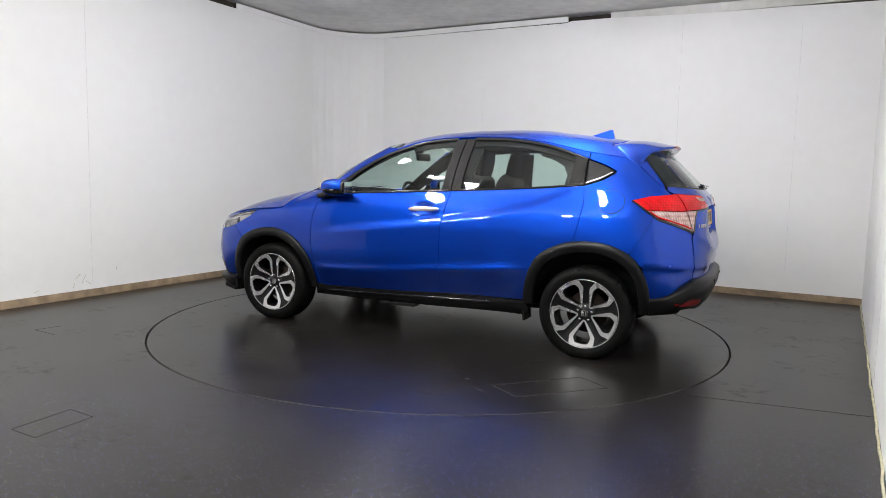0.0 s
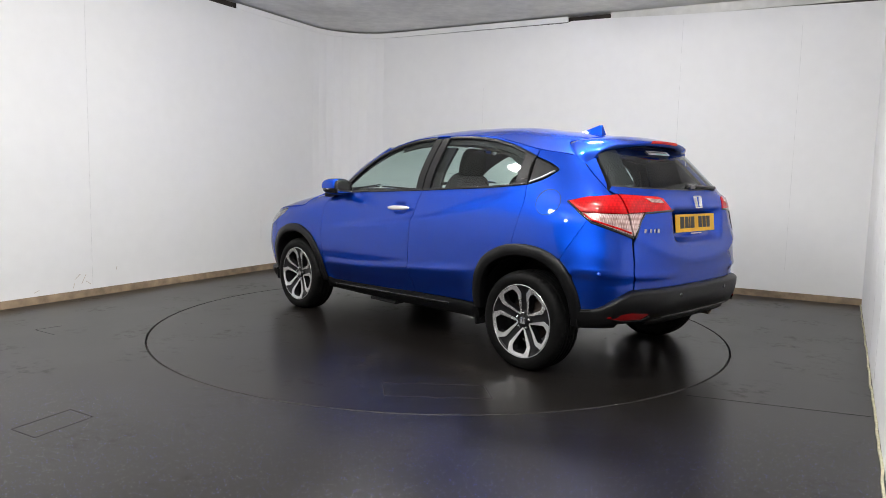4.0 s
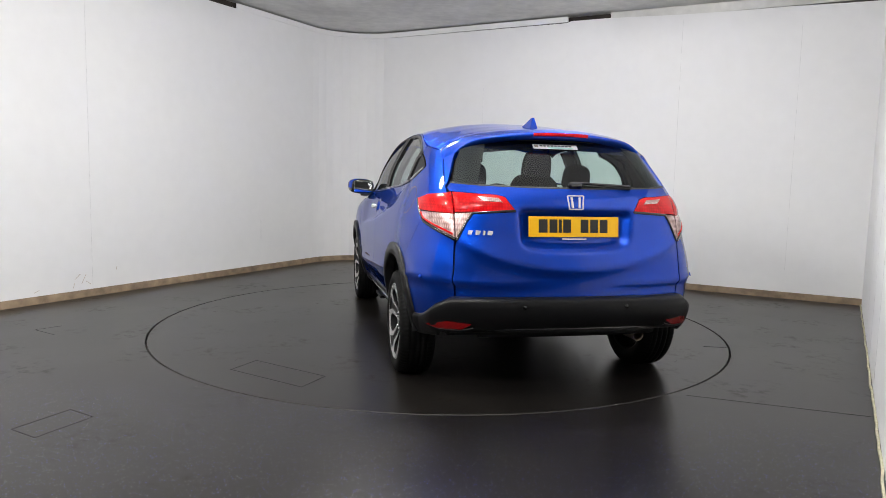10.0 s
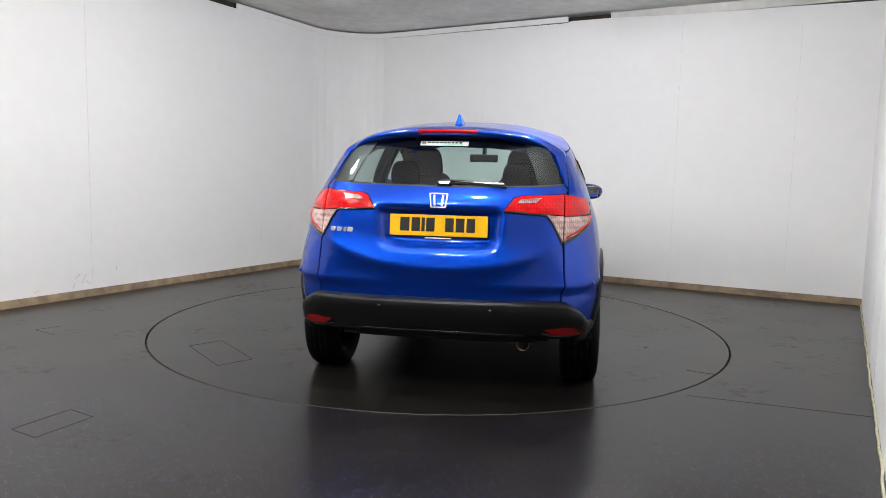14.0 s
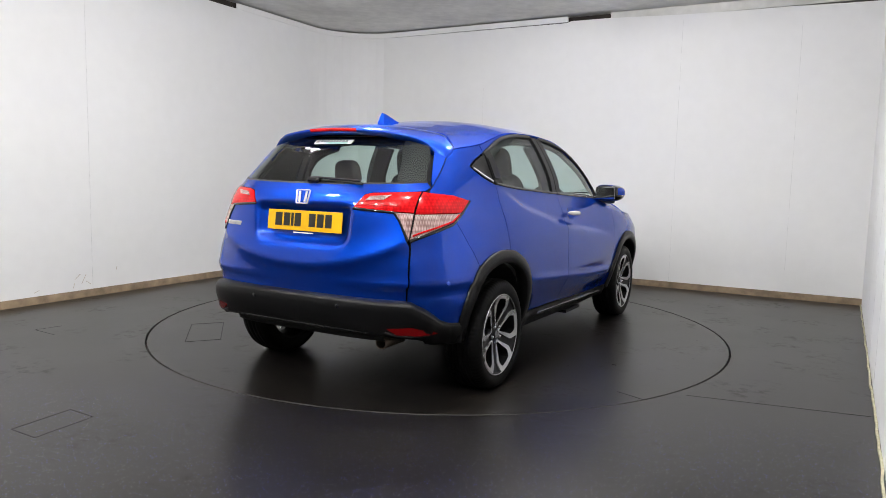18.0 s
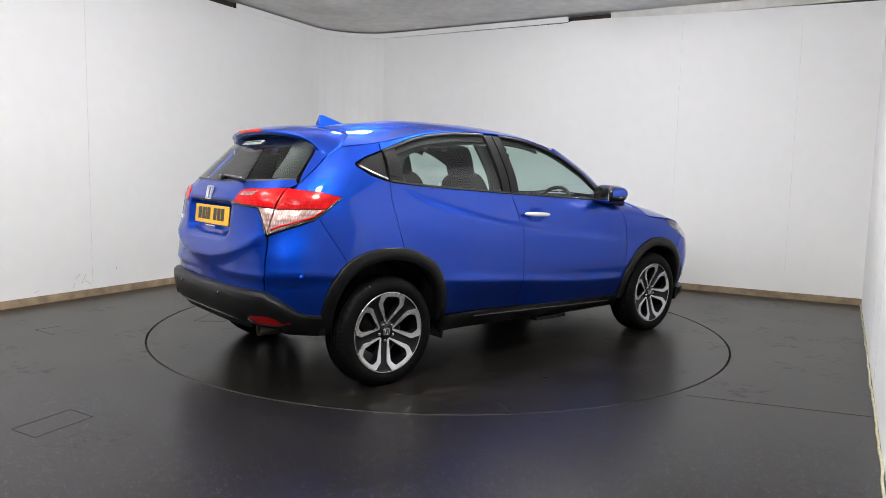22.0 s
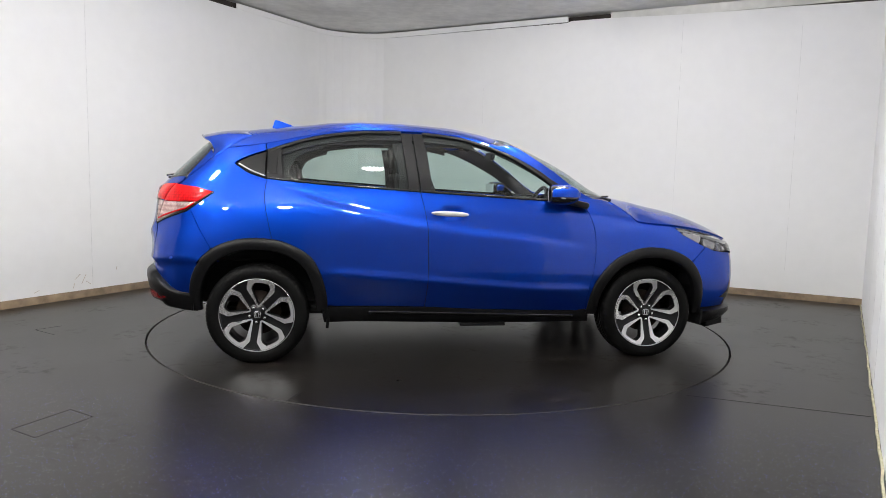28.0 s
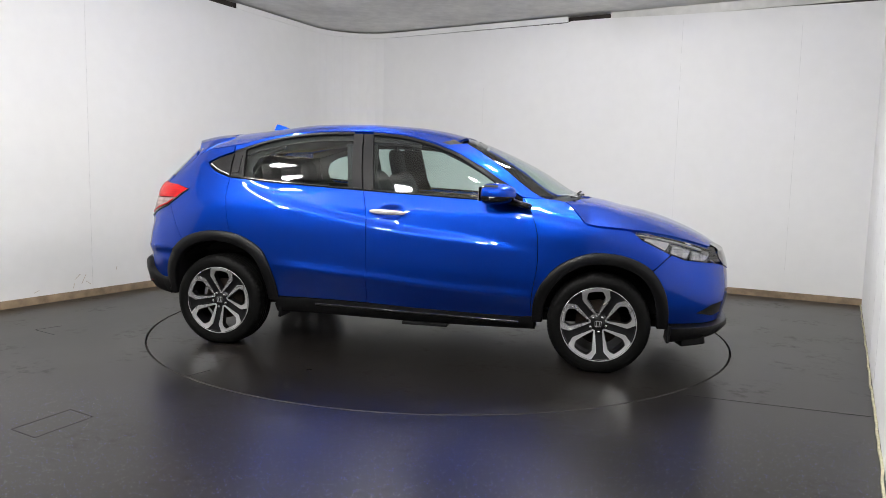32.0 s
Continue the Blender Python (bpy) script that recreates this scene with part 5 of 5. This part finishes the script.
    revolve("exhaust", [(0.030, 0.0), (0.032, 0.0), (0.034, 0.004), (0.034, 0.20), (0.028, 0.20), (0.028, 0.01)], pose(-1.915, -0.458, 0.322, 0, 0, -90), STEEL, car, 32, "steel exhaust tail pipe", closed=True)
    # aerial
    bm = bmesh.new()
    prof = [(-1.285, 1.535), (-1.268, 1.594), (-1.245, 1.592), (-1.195, 1.575), (-1.13, 1.553), (-1.09, 1.545)]
    vs = []
    for x, z in prof:
        k = 0.004 + 0.022 * (1.60 - z) / 0.08
        vs.append([bm.verts.new((x, y, z)) for y in (-k, k)])
    base = [[bm.verts.new((x, y, 1.50)) for y in (-0.03, 0.03)] for x, z in prof]
    for i in range(len(prof) - 1):
        bm.faces.new((vs[i][0], vs[i + 1][0], vs[i + 1][1], vs[i][1]))
        for q in (0, 1):
            bm.faces.new((vs[i][q], vs[i + 1][q], base[i + 1][q], base[i][q]))
    bm.faces.new((vs[0][0], vs[0][1], base[0][1], base[0][0]))
    part("aerial", bm, PAINT, car, "blue shark-fin aerial")


def spoiler(gate):
    """The roof spoiler: lofted from the roof seam to its trailing edge, with rounded lip, underside and side fins."""
    rz = lambda x, y: float(roof_point(np.array(x), np.array(y))[2])
    seam = [(-1.437, 0.0, rz(-1.437, 0.0)), (-1.432, 0.2, rz(-1.432, 0.2)), (-1.412, 0.38, rz(-1.412, 0.38)), (-1.374, 0.50, rz(-1.374, 0.5)), (-1.432, 0.58, rz(-1.432, 0.58)), (-1.505, float(half0(-1.505, RAIL(-1.505))), float(RAIL(-1.505))), (-1.588, float(half0(-1.588, 1.305)), 1.305)]
    edge = [(-1.757, 0.0, 1.464), (-1.748, 0.2, 1.458), (-1.702, 0.39, 1.440), (-1.655, 0.48, 1.420), (-1.625, 0.540, 1.390), (-1.605, 0.585, 1.347), (-1.602, 0.615, 1.300)]
    under_ = [(-1.665, 0.0, 1.430), (-1.66, 0.2, 1.427), (-1.632, 0.36, 1.408), (-1.612, 0.44, 1.392), (-1.600, 0.50, 1.368), (-1.596, 0.548, 1.335), (-1.594, 0.595, 1.298)]
    seam, edge, under_ = curve_through(seam, 6), curve_through(edge, 6), curve_through(under_, 6)
    cols = []
    for a, b, c in zip(seam, edge, under_):
        a, b, c = Vector(a), Vector(b), Vector(c)
        col = [a - Vector((0, 0, 0.02)), a]
        for k in range(1, 6):
            f = k / 6
            col.append(a.lerp(b, f) + Vector((0, 0, 0.014 * math.sin(math.pi * f))))
        col += [b + Vector((0.006, 0, 0.003)), b, b + Vector((0.001, 0, -0.009)), b + Vector((0.010, 0, -0.018)), c.lerp(b, 0.4) - Vector((0, 0, 0.012)), c]
        cols.append(col)
    k = len(cols[0])
    full = [[Vector((v.x, -v.y, v.z)) for v in col] for col in reversed(cols[1:])] + cols
    verts = [v for col in full for v in col]
    faces = [(i * k + j, (i + 1) * k + j, (i + 1) * k + j + 1, i * k + j + 1) for i in range(len(full) - 1) for j in range(k - 1)]
    ob = link_mesh("spoiler", verts, faces, PAINT, gate, True, "blue roof spoiler")
    fix_normals(ob)
    # red brake light in the trailing edge
    verts, faces, n = [], [], 12
    for i in range(n + 1):
        y = -0.165 + 0.33 * i / n
        x, z = -1.759 + 0.22 * y * y, 1.463 - 0.14 * y * y
        verts += [(x, y, z + 0.006), (x - 0.004, y, z + 0.002), (x - 0.004, y, z - 0.006), (x + 0.004, y, z - 0.012)]
    for i in range(n):
        for j in range(3):
            faces.append((4 * i + j, 4 * i + 4 + j, 4 * i + 5 + j, 4 * i + 1 + j))
    fix_normals(link_mesh("brake_light", verts, faces, RED_LENS, gate, True, "red high brake light"))


def tail_details(gate):
    """Badge, script, wiper, sticker."""
    surf = lambda y, z: rear_point(rear_q(y=np.array(y), z=np.array(z)) * (1 if y >= 0 else -1), np.array(z))
    # bright emblem above the plate: a plain frame with two uprights
    p = surf(1e-4, 1.085)
    m = pose(float(p[0]) - 0.006, 0, 1.085, 0, 14, 0)
    badge = new("badge")
    badge.parent = gate
    bm = bmesh.new()
    for s in (-1, 1):
        box(bm, (0.008, 0.008, 0.078), m @ pose(0, s * 0.042, 0, s * -7, 0, 0), 0.003)
        box(bm, (0.010, 0.013, 0.062), m @ pose(0, s * 0.021, 0, s * -5, 0, 0), 0.004)
    box(bm, (0.008, 0.088, 0.007), m @ pose(0, 0, 0.037), 0.003)
    box(bm, (0.008, 0.074, 0.007), m @ pose(0, 0, -0.037), 0.003)
    part("emblem", bm, SATIN, badge, "chrome emblem")
    # script badge as plain bars
    for y, w in ((0.575, 0.030), (0.537, 0.030), (0.506, 0.014), (0.475, 0.030)):
        p = surf(y, 0.918)
        box_part("script_bar", (0.006, w, 0.024), pose(float(p[0]) - 0.003, y, 0.918, 8, 0, 12), SATIN, gate, 0.002, "plain chrome bar")
    # wiper
    wiper = new("rear_wiper")
    wiper.parent = gate
    q0, q1 = surf(-0.04, 1.19), surf(0.30, 1.205)
    box_part("wiper_hub", (0.04, 0.08, 0.034), pose(float(q0[0]) - 0.022, -0.02, 1.174, 0, 38, 0), GLOSS_BLACK, wiper, 0.014)
    box_part("wiper_arm", (0.012, 0.34, 0.014), pose(float(q0[0]) - 0.024, -0.17, 1.184, 3, 38, -3), GLOSS_BLACK, wiper, 0.006)
    box_part("wiper_blade", (0.014, 0.36, 0.012), pose(float(q0[0]) - 0.008, -0.17, 1.170, 3, 38, -3), SEAL, wiper, 0.003)
    # white sticker with plain bars inside the window top
    st = new("sticker")
    st.parent = gate
    p0, p1 = surf(0.02, 1.38), surf(0.02, 1.42)
    tilt = math.degrees(math.atan2(float(p1[0] - p0[0]), 0.04))
    mm = pose(float(p0[0]) + 0.009, 0.02, 1.392, 0, tilt, 0)
    box_part("sheet", (0.001, 0.27, 0.040), mm, WHITE, st, label="white sticker")
    for k in range(9):
        box_part("sticker_bar", (0.001, 0.016, 0.012), mm @ pose(-0.002, 0.085 - 0.022 * k, 0.006), INK, st, label="plain dark bar")
    box_part("sticker_mark", (0.001, 0.022, 0.022), mm @ pose(-0.002, 0.115, 0.004), STEEL, st, label="plain grey mark")
    box_part("sticker_band", (0.001, 0.15, 0.012), mm @ pose(-0.002, -0.03, -0.012), TEAL, st, label="pale teal band")


def build_nose(car):
    bump = new("front_bumper")
    bump.parent = car
    both = lambda pts: ring_of(resample(pts, 0.04, False), [(-q, z) for q, z in reversed(resample(pts, 0.04, False))])
    pts = [("y", 0.0, 0.62), ("y", 0.35, 0.63), ("y", 0.55, 0.68), ("y", 0.66, 0.705), ("x", 1.80, 0.735), ("x", 1.724, 0.764), ("x", 1.69, 0.734), ("x", 1.665, 0.708), ("x", 1.64, 0.682), ("x", 1.615, 0.655), ("x", 1.65, 0.615), ("x", 1.685, 0.56), ("x", 1.72, 0.44), ("x", 1.73, 0.33), ("x", 1.85, 0.33), ("y", 0.5, 0.33), ("y", 0.0, 0.33)]
    skin("bumper_skin", "front", both(front_pts(pts)), PAINT, bump, 0.05, label="blue front bumper")
    lip = [("y", 0.0, 0.325), ("y", 0.5, 0.325), ("x", 1.85, 0.325), ("x", 1.735, 0.32), ("x", 1.735, 0.225), ("x", 1.86, 0.24), ("y", 0.5, 0.26), ("y", 0.0, 0.26)]
    skin("front_lip", "front", both(front_pts(lip)), CLADDING, bump, 0.04, lift=0.035, depth=0.10, label="black lower lip", bulge=0.02)
    for s in (-1, 1):
        box_part("air_dam", (0.16, 0.20, 0.06), pose(1.87, s * 0.62, 0.212, 0, -8, s * -14), CLADDING, bump, 0.012, "black air deflector")
        fog = front_pts([("y", 0.60, 0.46), ("y", 0.70, 0.45), ("y", 0.765, 0.40), ("y", 0.66, 0.375), ("y", 0.58, 0.39)])
        skin("fog_lamp_recess", "front", ring_of(fog), GLOSS_BLACK, bump, 0.03, lift=0.003, depth=0.02, gap=0, right=s < 0, label="black fog lamp recess")
    grille = [("y", 0.0, 0.63), ("y", 0.35, 0.64), ("y", 0.58, 0.690), ("y", 0.625, 0.735), ("y", 0.60, 0.775), ("y", 0.3, 0.775), ("y", 0.0, 0.775)]
    skin("grille", "front", both(front_pts(grille)), GLOSS_BLACK, bump, 0.05, lift=0.004, depth=0.03, label="gloss black grille")
    for right in (False, True):
        lamp = new("headlamp")
        lamp.parent = car
        out = front_pts([("x", 1.482, 0.899)] + [("x", float(x), float(HOOD_EDGE(x)) - 0.002) for x in np.linspace(1.52, 1.93, 9)] + [("y", 0.60, 0.80), ("y", 0.635, 0.735), ("y", 0.62, 0.705), ("y", 0.68, 0.716), ("x", 1.80, 0.740), ("x", 1.72, 0.770), ("x", 1.62, 0.817), ("x", 1.55, 0.850)])
        g = skin("lens", "front", ring_of(out), LENS, lamp, 0.04, lift=0.004, depth=0.0, right=right, label="clear headlamp lens")
        g.visible_shadow = False
        skin("bezel", "front", ring_of(out), GLOSS_BLACK, lamp, 0.04, lift=-0.045, depth=0.0, right=right, label="dark headlamp bezel")
        lowz = line1([1.55, 1.62, 1.72, 1.80, 1.90, 2.0], [0.850, 0.817, 0.770, 0.740, 0.722, 0.712])
        for x0, x1, drop, mat, tone in ((1.555, 1.70, 0.022, DARK_SILVER, "grey inner cover"), (1.715, 1.83, 0.036, SILVER_LENS, "silver headlamp reflector"), (1.845, 1.955, 0.036, SILVER_LENS, "faceted indicator reflector")):
            up = [("x", float(x), float(HOOD_EDGE(x)) - drop) for x in np.linspace(x0 + 0.02, x1 + 0.02, 5)]
            dn = [("x", float(x), float(lowz(x)) + 0.012) for x in np.linspace(x1 - 0.01, x0 + 0.01, 5)]
            skin("reflector", "front", ring_of(front_pts(up), front_pts(dn)), mat, lamp, 0.03, lift=-0.022, depth=0.02, gap=0.0, right=right, label=tone, bulge=-0.012)
        edge = front_pts([("x", float(x), float(HOOD_EDGE(x)) - 0.014) for x in np.linspace(1.50, 1.92, 10)])
        strip("lamp_brow", "front", edge, 0.008, DARK_SILVER, lamp, -0.016, 0.004, right=right, label="silver strip along the lamp top")


def build_cabin(car):
    cabin = new("cabin")
    cabin.parent = car
    tagged(cabin, "dark charcoal cabin")
    box_part("floor_pan", (3.3, 1.20, 0.06), pose(0.10, 0, 0.29), CABIN_TRIM, cabin, 0.02)
    box_part("engine_block", (0.9, 1.0, 0.45), pose(1.45, 0, 0.52), CABIN_TRIM, cabin, 0.05)
    box_part("boot_floor", (0.75, 1.2, 0.08), pose(-1.58, 0, 0.66), CABIN, cabin, 0.02)
    for right in (False, True):
        card = ring_of(under(BELT_LINE, -1.24, 0.75), [(0.80, 0.35), (-0.80, 0.35), (-0.95, 0.7), (-1.20, 0.85)])
        skin("door_card", "side", card, CABIN_TRIM, cabin, 0.08, lift=-0.07, depth=0.03, right=right, label="dark door lining")
        skin("pillar_lining", "side", ring_of([(-0.40, 1.10), (-0.15, 1.10), (-0.19, 1.20), (-0.22, 1.45), (-0.45, 1.45), (-0.41, 1.25)]), CABIN_TRIM, cabin, 0.06, lift=-0.05, depth=0.02, right=right, label="dark pillar lining")
        hind = [(-1.25, 1.12), (-1.02, 1.12), (-1.10, 1.18), (-1.115, 1.25), (-1.08, 1.325), (-1.0, 1.372), (-0.9, 1.40), (-0.9, 1.45), (-1.25, 1.345)]
        skin("hind_pillar_lining", "side", ring_of(hind), CABIN_TRIM, cabin, 0.05, lift=-0.045, depth=0.02, gap=0, right=right, label="dark hind pillar lining")
        tail = rear_pts([("x", -1.15, 1.10), ("x", -1.17, 1.37), ("y", 0.50, 1.41), ("y", 0.57, 1.20), ("y", 0.60, 0.75), ("x", -1.2, 0.75)])
        skin("rear_lining", "rear", ring_of(tail), CABIN_TRIM, cabin, 0.08, lift=-0.05, depth=0.02, right=right, label="dark rear side lining")
    ws_edge = [("y", v, z) for v, z in ((0.690, 1.08), (0.672, 1.146), (0.654, 1.217), (0.626, 1.289), (0.596, 1.348), (0.544, 1.43), (0.500, 1.487))]
    side_edge = [("x", float(x), float(RAIL(x)) - 0.03) for x in np.linspace(0.08, 0.68, 10)] + [("x", 0.78, 1.085)]
    for right in (False, True):
        skin("front_pillar_lining", "front", ring_of(front_pts(side_edge), resample(front_pts(ws_edge), 0.05, False)), CABIN_TRIM, cabin, 0.06, lift=-0.022, depth=0.012, right=right, label="dark pillar lining")
        rail = [(x, z - 0.040) for x, z in under(TOP_LINE, -1.24, 0.10, 20)] + [(x, z - 0.004) for x, z in reversed(under(RAIL, -1.24, 0.10, 20))]
        skin("rail_lining", "side", ring_of(rail), CABIN_TRIM, cabin, 0.06, lift=-0.022, depth=0.012, gap=0, right=right, label="dark roof rail lining")
    cowl = [(1.235, 0.0), (1.22, 0.25), (1.15, 0.5), (1.06, 0.66), (0.96, 0.66), (1.0, 0.5), (1.06, 0.25), (1.08, 0.0)]
    skin("cowl", "hood", ring_of(cowl, [(x, -y) for x, y in reversed(cowl)]), CLADDING, car, 0.05, lift=-0.022, depth=0.02, label="black scuttle panel below the windscreen")
    for y0, y1, x0, x1 in ((-0.58, 0.02, 1.12, 1.16), (0.05, 0.52, 1.17, 1.10)):
        a, b = hood_point(np.array(x0), np.array(y0)), hood_point(np.array(x1), np.array(y1))
        c, d = (Vector(a) + Vector(b)) / 2, Vector(b) - Vector(a)
        m = Matrix.Translation(c + Vector((0, 0, 0.004))) @ d.to_track_quat("X", "Z").to_matrix().to_4x4()
        box_part("wiper", (d.length, 0.016, 0.014), m, CLADDING, car, 0.004, "black windscreen wiper")
        box_part("wiper_arm", (d.length * 0.5, 0.014, 0.010), m @ pose(-d.length * 0.24, 0.02, 0.012, 0, 5, 0), CLADDING, car, 0.003, "black wiper arm")
    lining = [(0.20, 0.0), (0.16, 0.45), (0.0, 0.56), (-0.6, 0.58), (-1.2, 0.56), (-1.55, 0.48), (-1.6, 0.0)]
    skin("headlining", "roof", ring_of(lining, [(x, -y) for x, y in reversed(lining)]), HEADLINING, cabin, 0.12, lift=-0.045, depth=0.02, label="grey headlining")
    # dashboard
    bm = bmesh.new()
    box(bm, (0.55, 1.36, 0.40), pose(0.92, 0, 0.84, 0, 6, 0), 0.08, 3)
    part("dashboard", bm, CABIN_TRIM, cabin, "dark dashboard")
    for s in (-1, 1):
        seat(cabin, 0.10, s * 0.36)
    # rear bench
    bm = bmesh.new()
    box(bm, (0.50, 1.22, 0.16), pose(-0.72, 0, 0.56), 0.05, 3)
    part("bench_cushion", bm, CABIN, cabin, "dark rear bench cushion")
    for y, w in ((0.39, 0.44), (-0.26, 0.70)):
        bm = bmesh.new()
        box(bm, (0.14, w, 0.60), pose(-1.02, y, 0.86, 0, -22, 0), 0.05, 3)
        part("bench_back", bm, CABIN, cabin, "dark rear bench backrest")
    for y in (0.36, -0.36):
        headrest(cabin, -1.145, y, 1.17, 0.20, 0.10)
    # steering wheel (right-hand drive)
    verts, faces, n, k = [], [], 40, 8
    m = pose(0.62, -0.36, 0.98, 0, -65, 0)
    for i in range(n):
        a = 2 * math.pi * i / n
        for j in range(k):
            b = 2 * math.pi * j / k
            r = 0.18 + 0.015 * math.cos(b)
            verts.append(m @ Vector((r * math.cos(a), r * math.sin(a), 0.015 * math.sin(b))))
    for i in range(n):
        for j in range(k):
            faces.append((i * k + j, ((i + 1) % n) * k + j, ((i + 1) % n) * k + (j + 1) % k, i * k + (j + 1) % k))
    link_mesh("steering_wheel", verts, faces, CABIN_TRIM, cabin, True, "black steering wheel")
    box_part("steering_boss", (0.12, 0.30, 0.04), m @ pose(0, 0, -0.01), CABIN_TRIM, cabin, 0.015)
    box_part("inside_mirror", (0.03, 0.24, 0.065), pose(0.36, 0, 1.37, 0, 8, 0), CABIN_TRIM, cabin, 0.012, "inside mirror")
    box_part("mirror_stalk", (0.08, 0.03, 0.07), pose(0.40, 0, 1.43, 0, 30, 0), CABIN_TRIM, cabin, 0.01)


def cushion(name, size, m, mat, parent, label, power=0.45, taper=0.0):
    """A padded block: a rounded box swollen in the middle, narrower towards the top by taper."""
    bm = bmesh.new()
    bmesh.ops.create_uvsphere(bm, u_segments=28, v_segments=18, radius=1.0)
    for v in bm.verts:
        x, y, z = (math.copysign(abs(t) ** power, t) for t in v.co)
        v.co = Vector((x * size[0] / 2, y * size[1] / 2 * (1 - taper * (z + 1) / 2), z * size[2] / 2))
    bmesh.ops.transform(bm, matrix=m, verts=bm.verts)
    return part(name, bm, mat, parent, label, smooth=True)


def headrest(cabin, x, y, z, w, h):
    rest = cushion("headrest", (0.10, w, h + 0.07), pose(x, y, z + h / 2, 0, -12, 0), CABIN, cabin, "dark cloth headrest", 0.6, 0.15)
    for s in (-1, 1):
        revolve("headrest_post", [(0.006, -0.06), (0.006, 0.06)], pose(x + 0.01, y + s * 0.05, z - 0.03, 78, 0, 0), CHROME, cabin, 10, "chrome headrest post")


def seat(cabin, x, y):
    cushion("seat_cushion", (0.52, 0.52, 0.18), pose(x, y, 0.58, 0, -6, 0), CABIN, cabin, "dark cloth seat cushion", 0.4)
    cushion("seat_back", (0.17, 0.50, 0.70), pose(x - 0.34, y, 0.90, 0, -18, 0), CABIN, cabin, "dark cloth seat backrest", 0.42, 0.25)
    headrest(cabin, x - 0.46, y, 1.22, 0.25, 0.17)


build_room()
build_lamps()
turntable = build_turntable()
car = build_car()


def motions():
    rows, deck = [], []
    for k in range(33):
        h = heading(float(k))
        c = Matrix.Rotation(radians(h), 4, "Z") @ CAR_ON_TABLE
        rows.append((float(k), pose(c.x, c.y, 0.002, 0, 0, h)))
        deck.append((float(k), pose(0, 0, 0, 0, 0, h)))
    walk(car, rows)
    walk(turntable, deck)


motions()
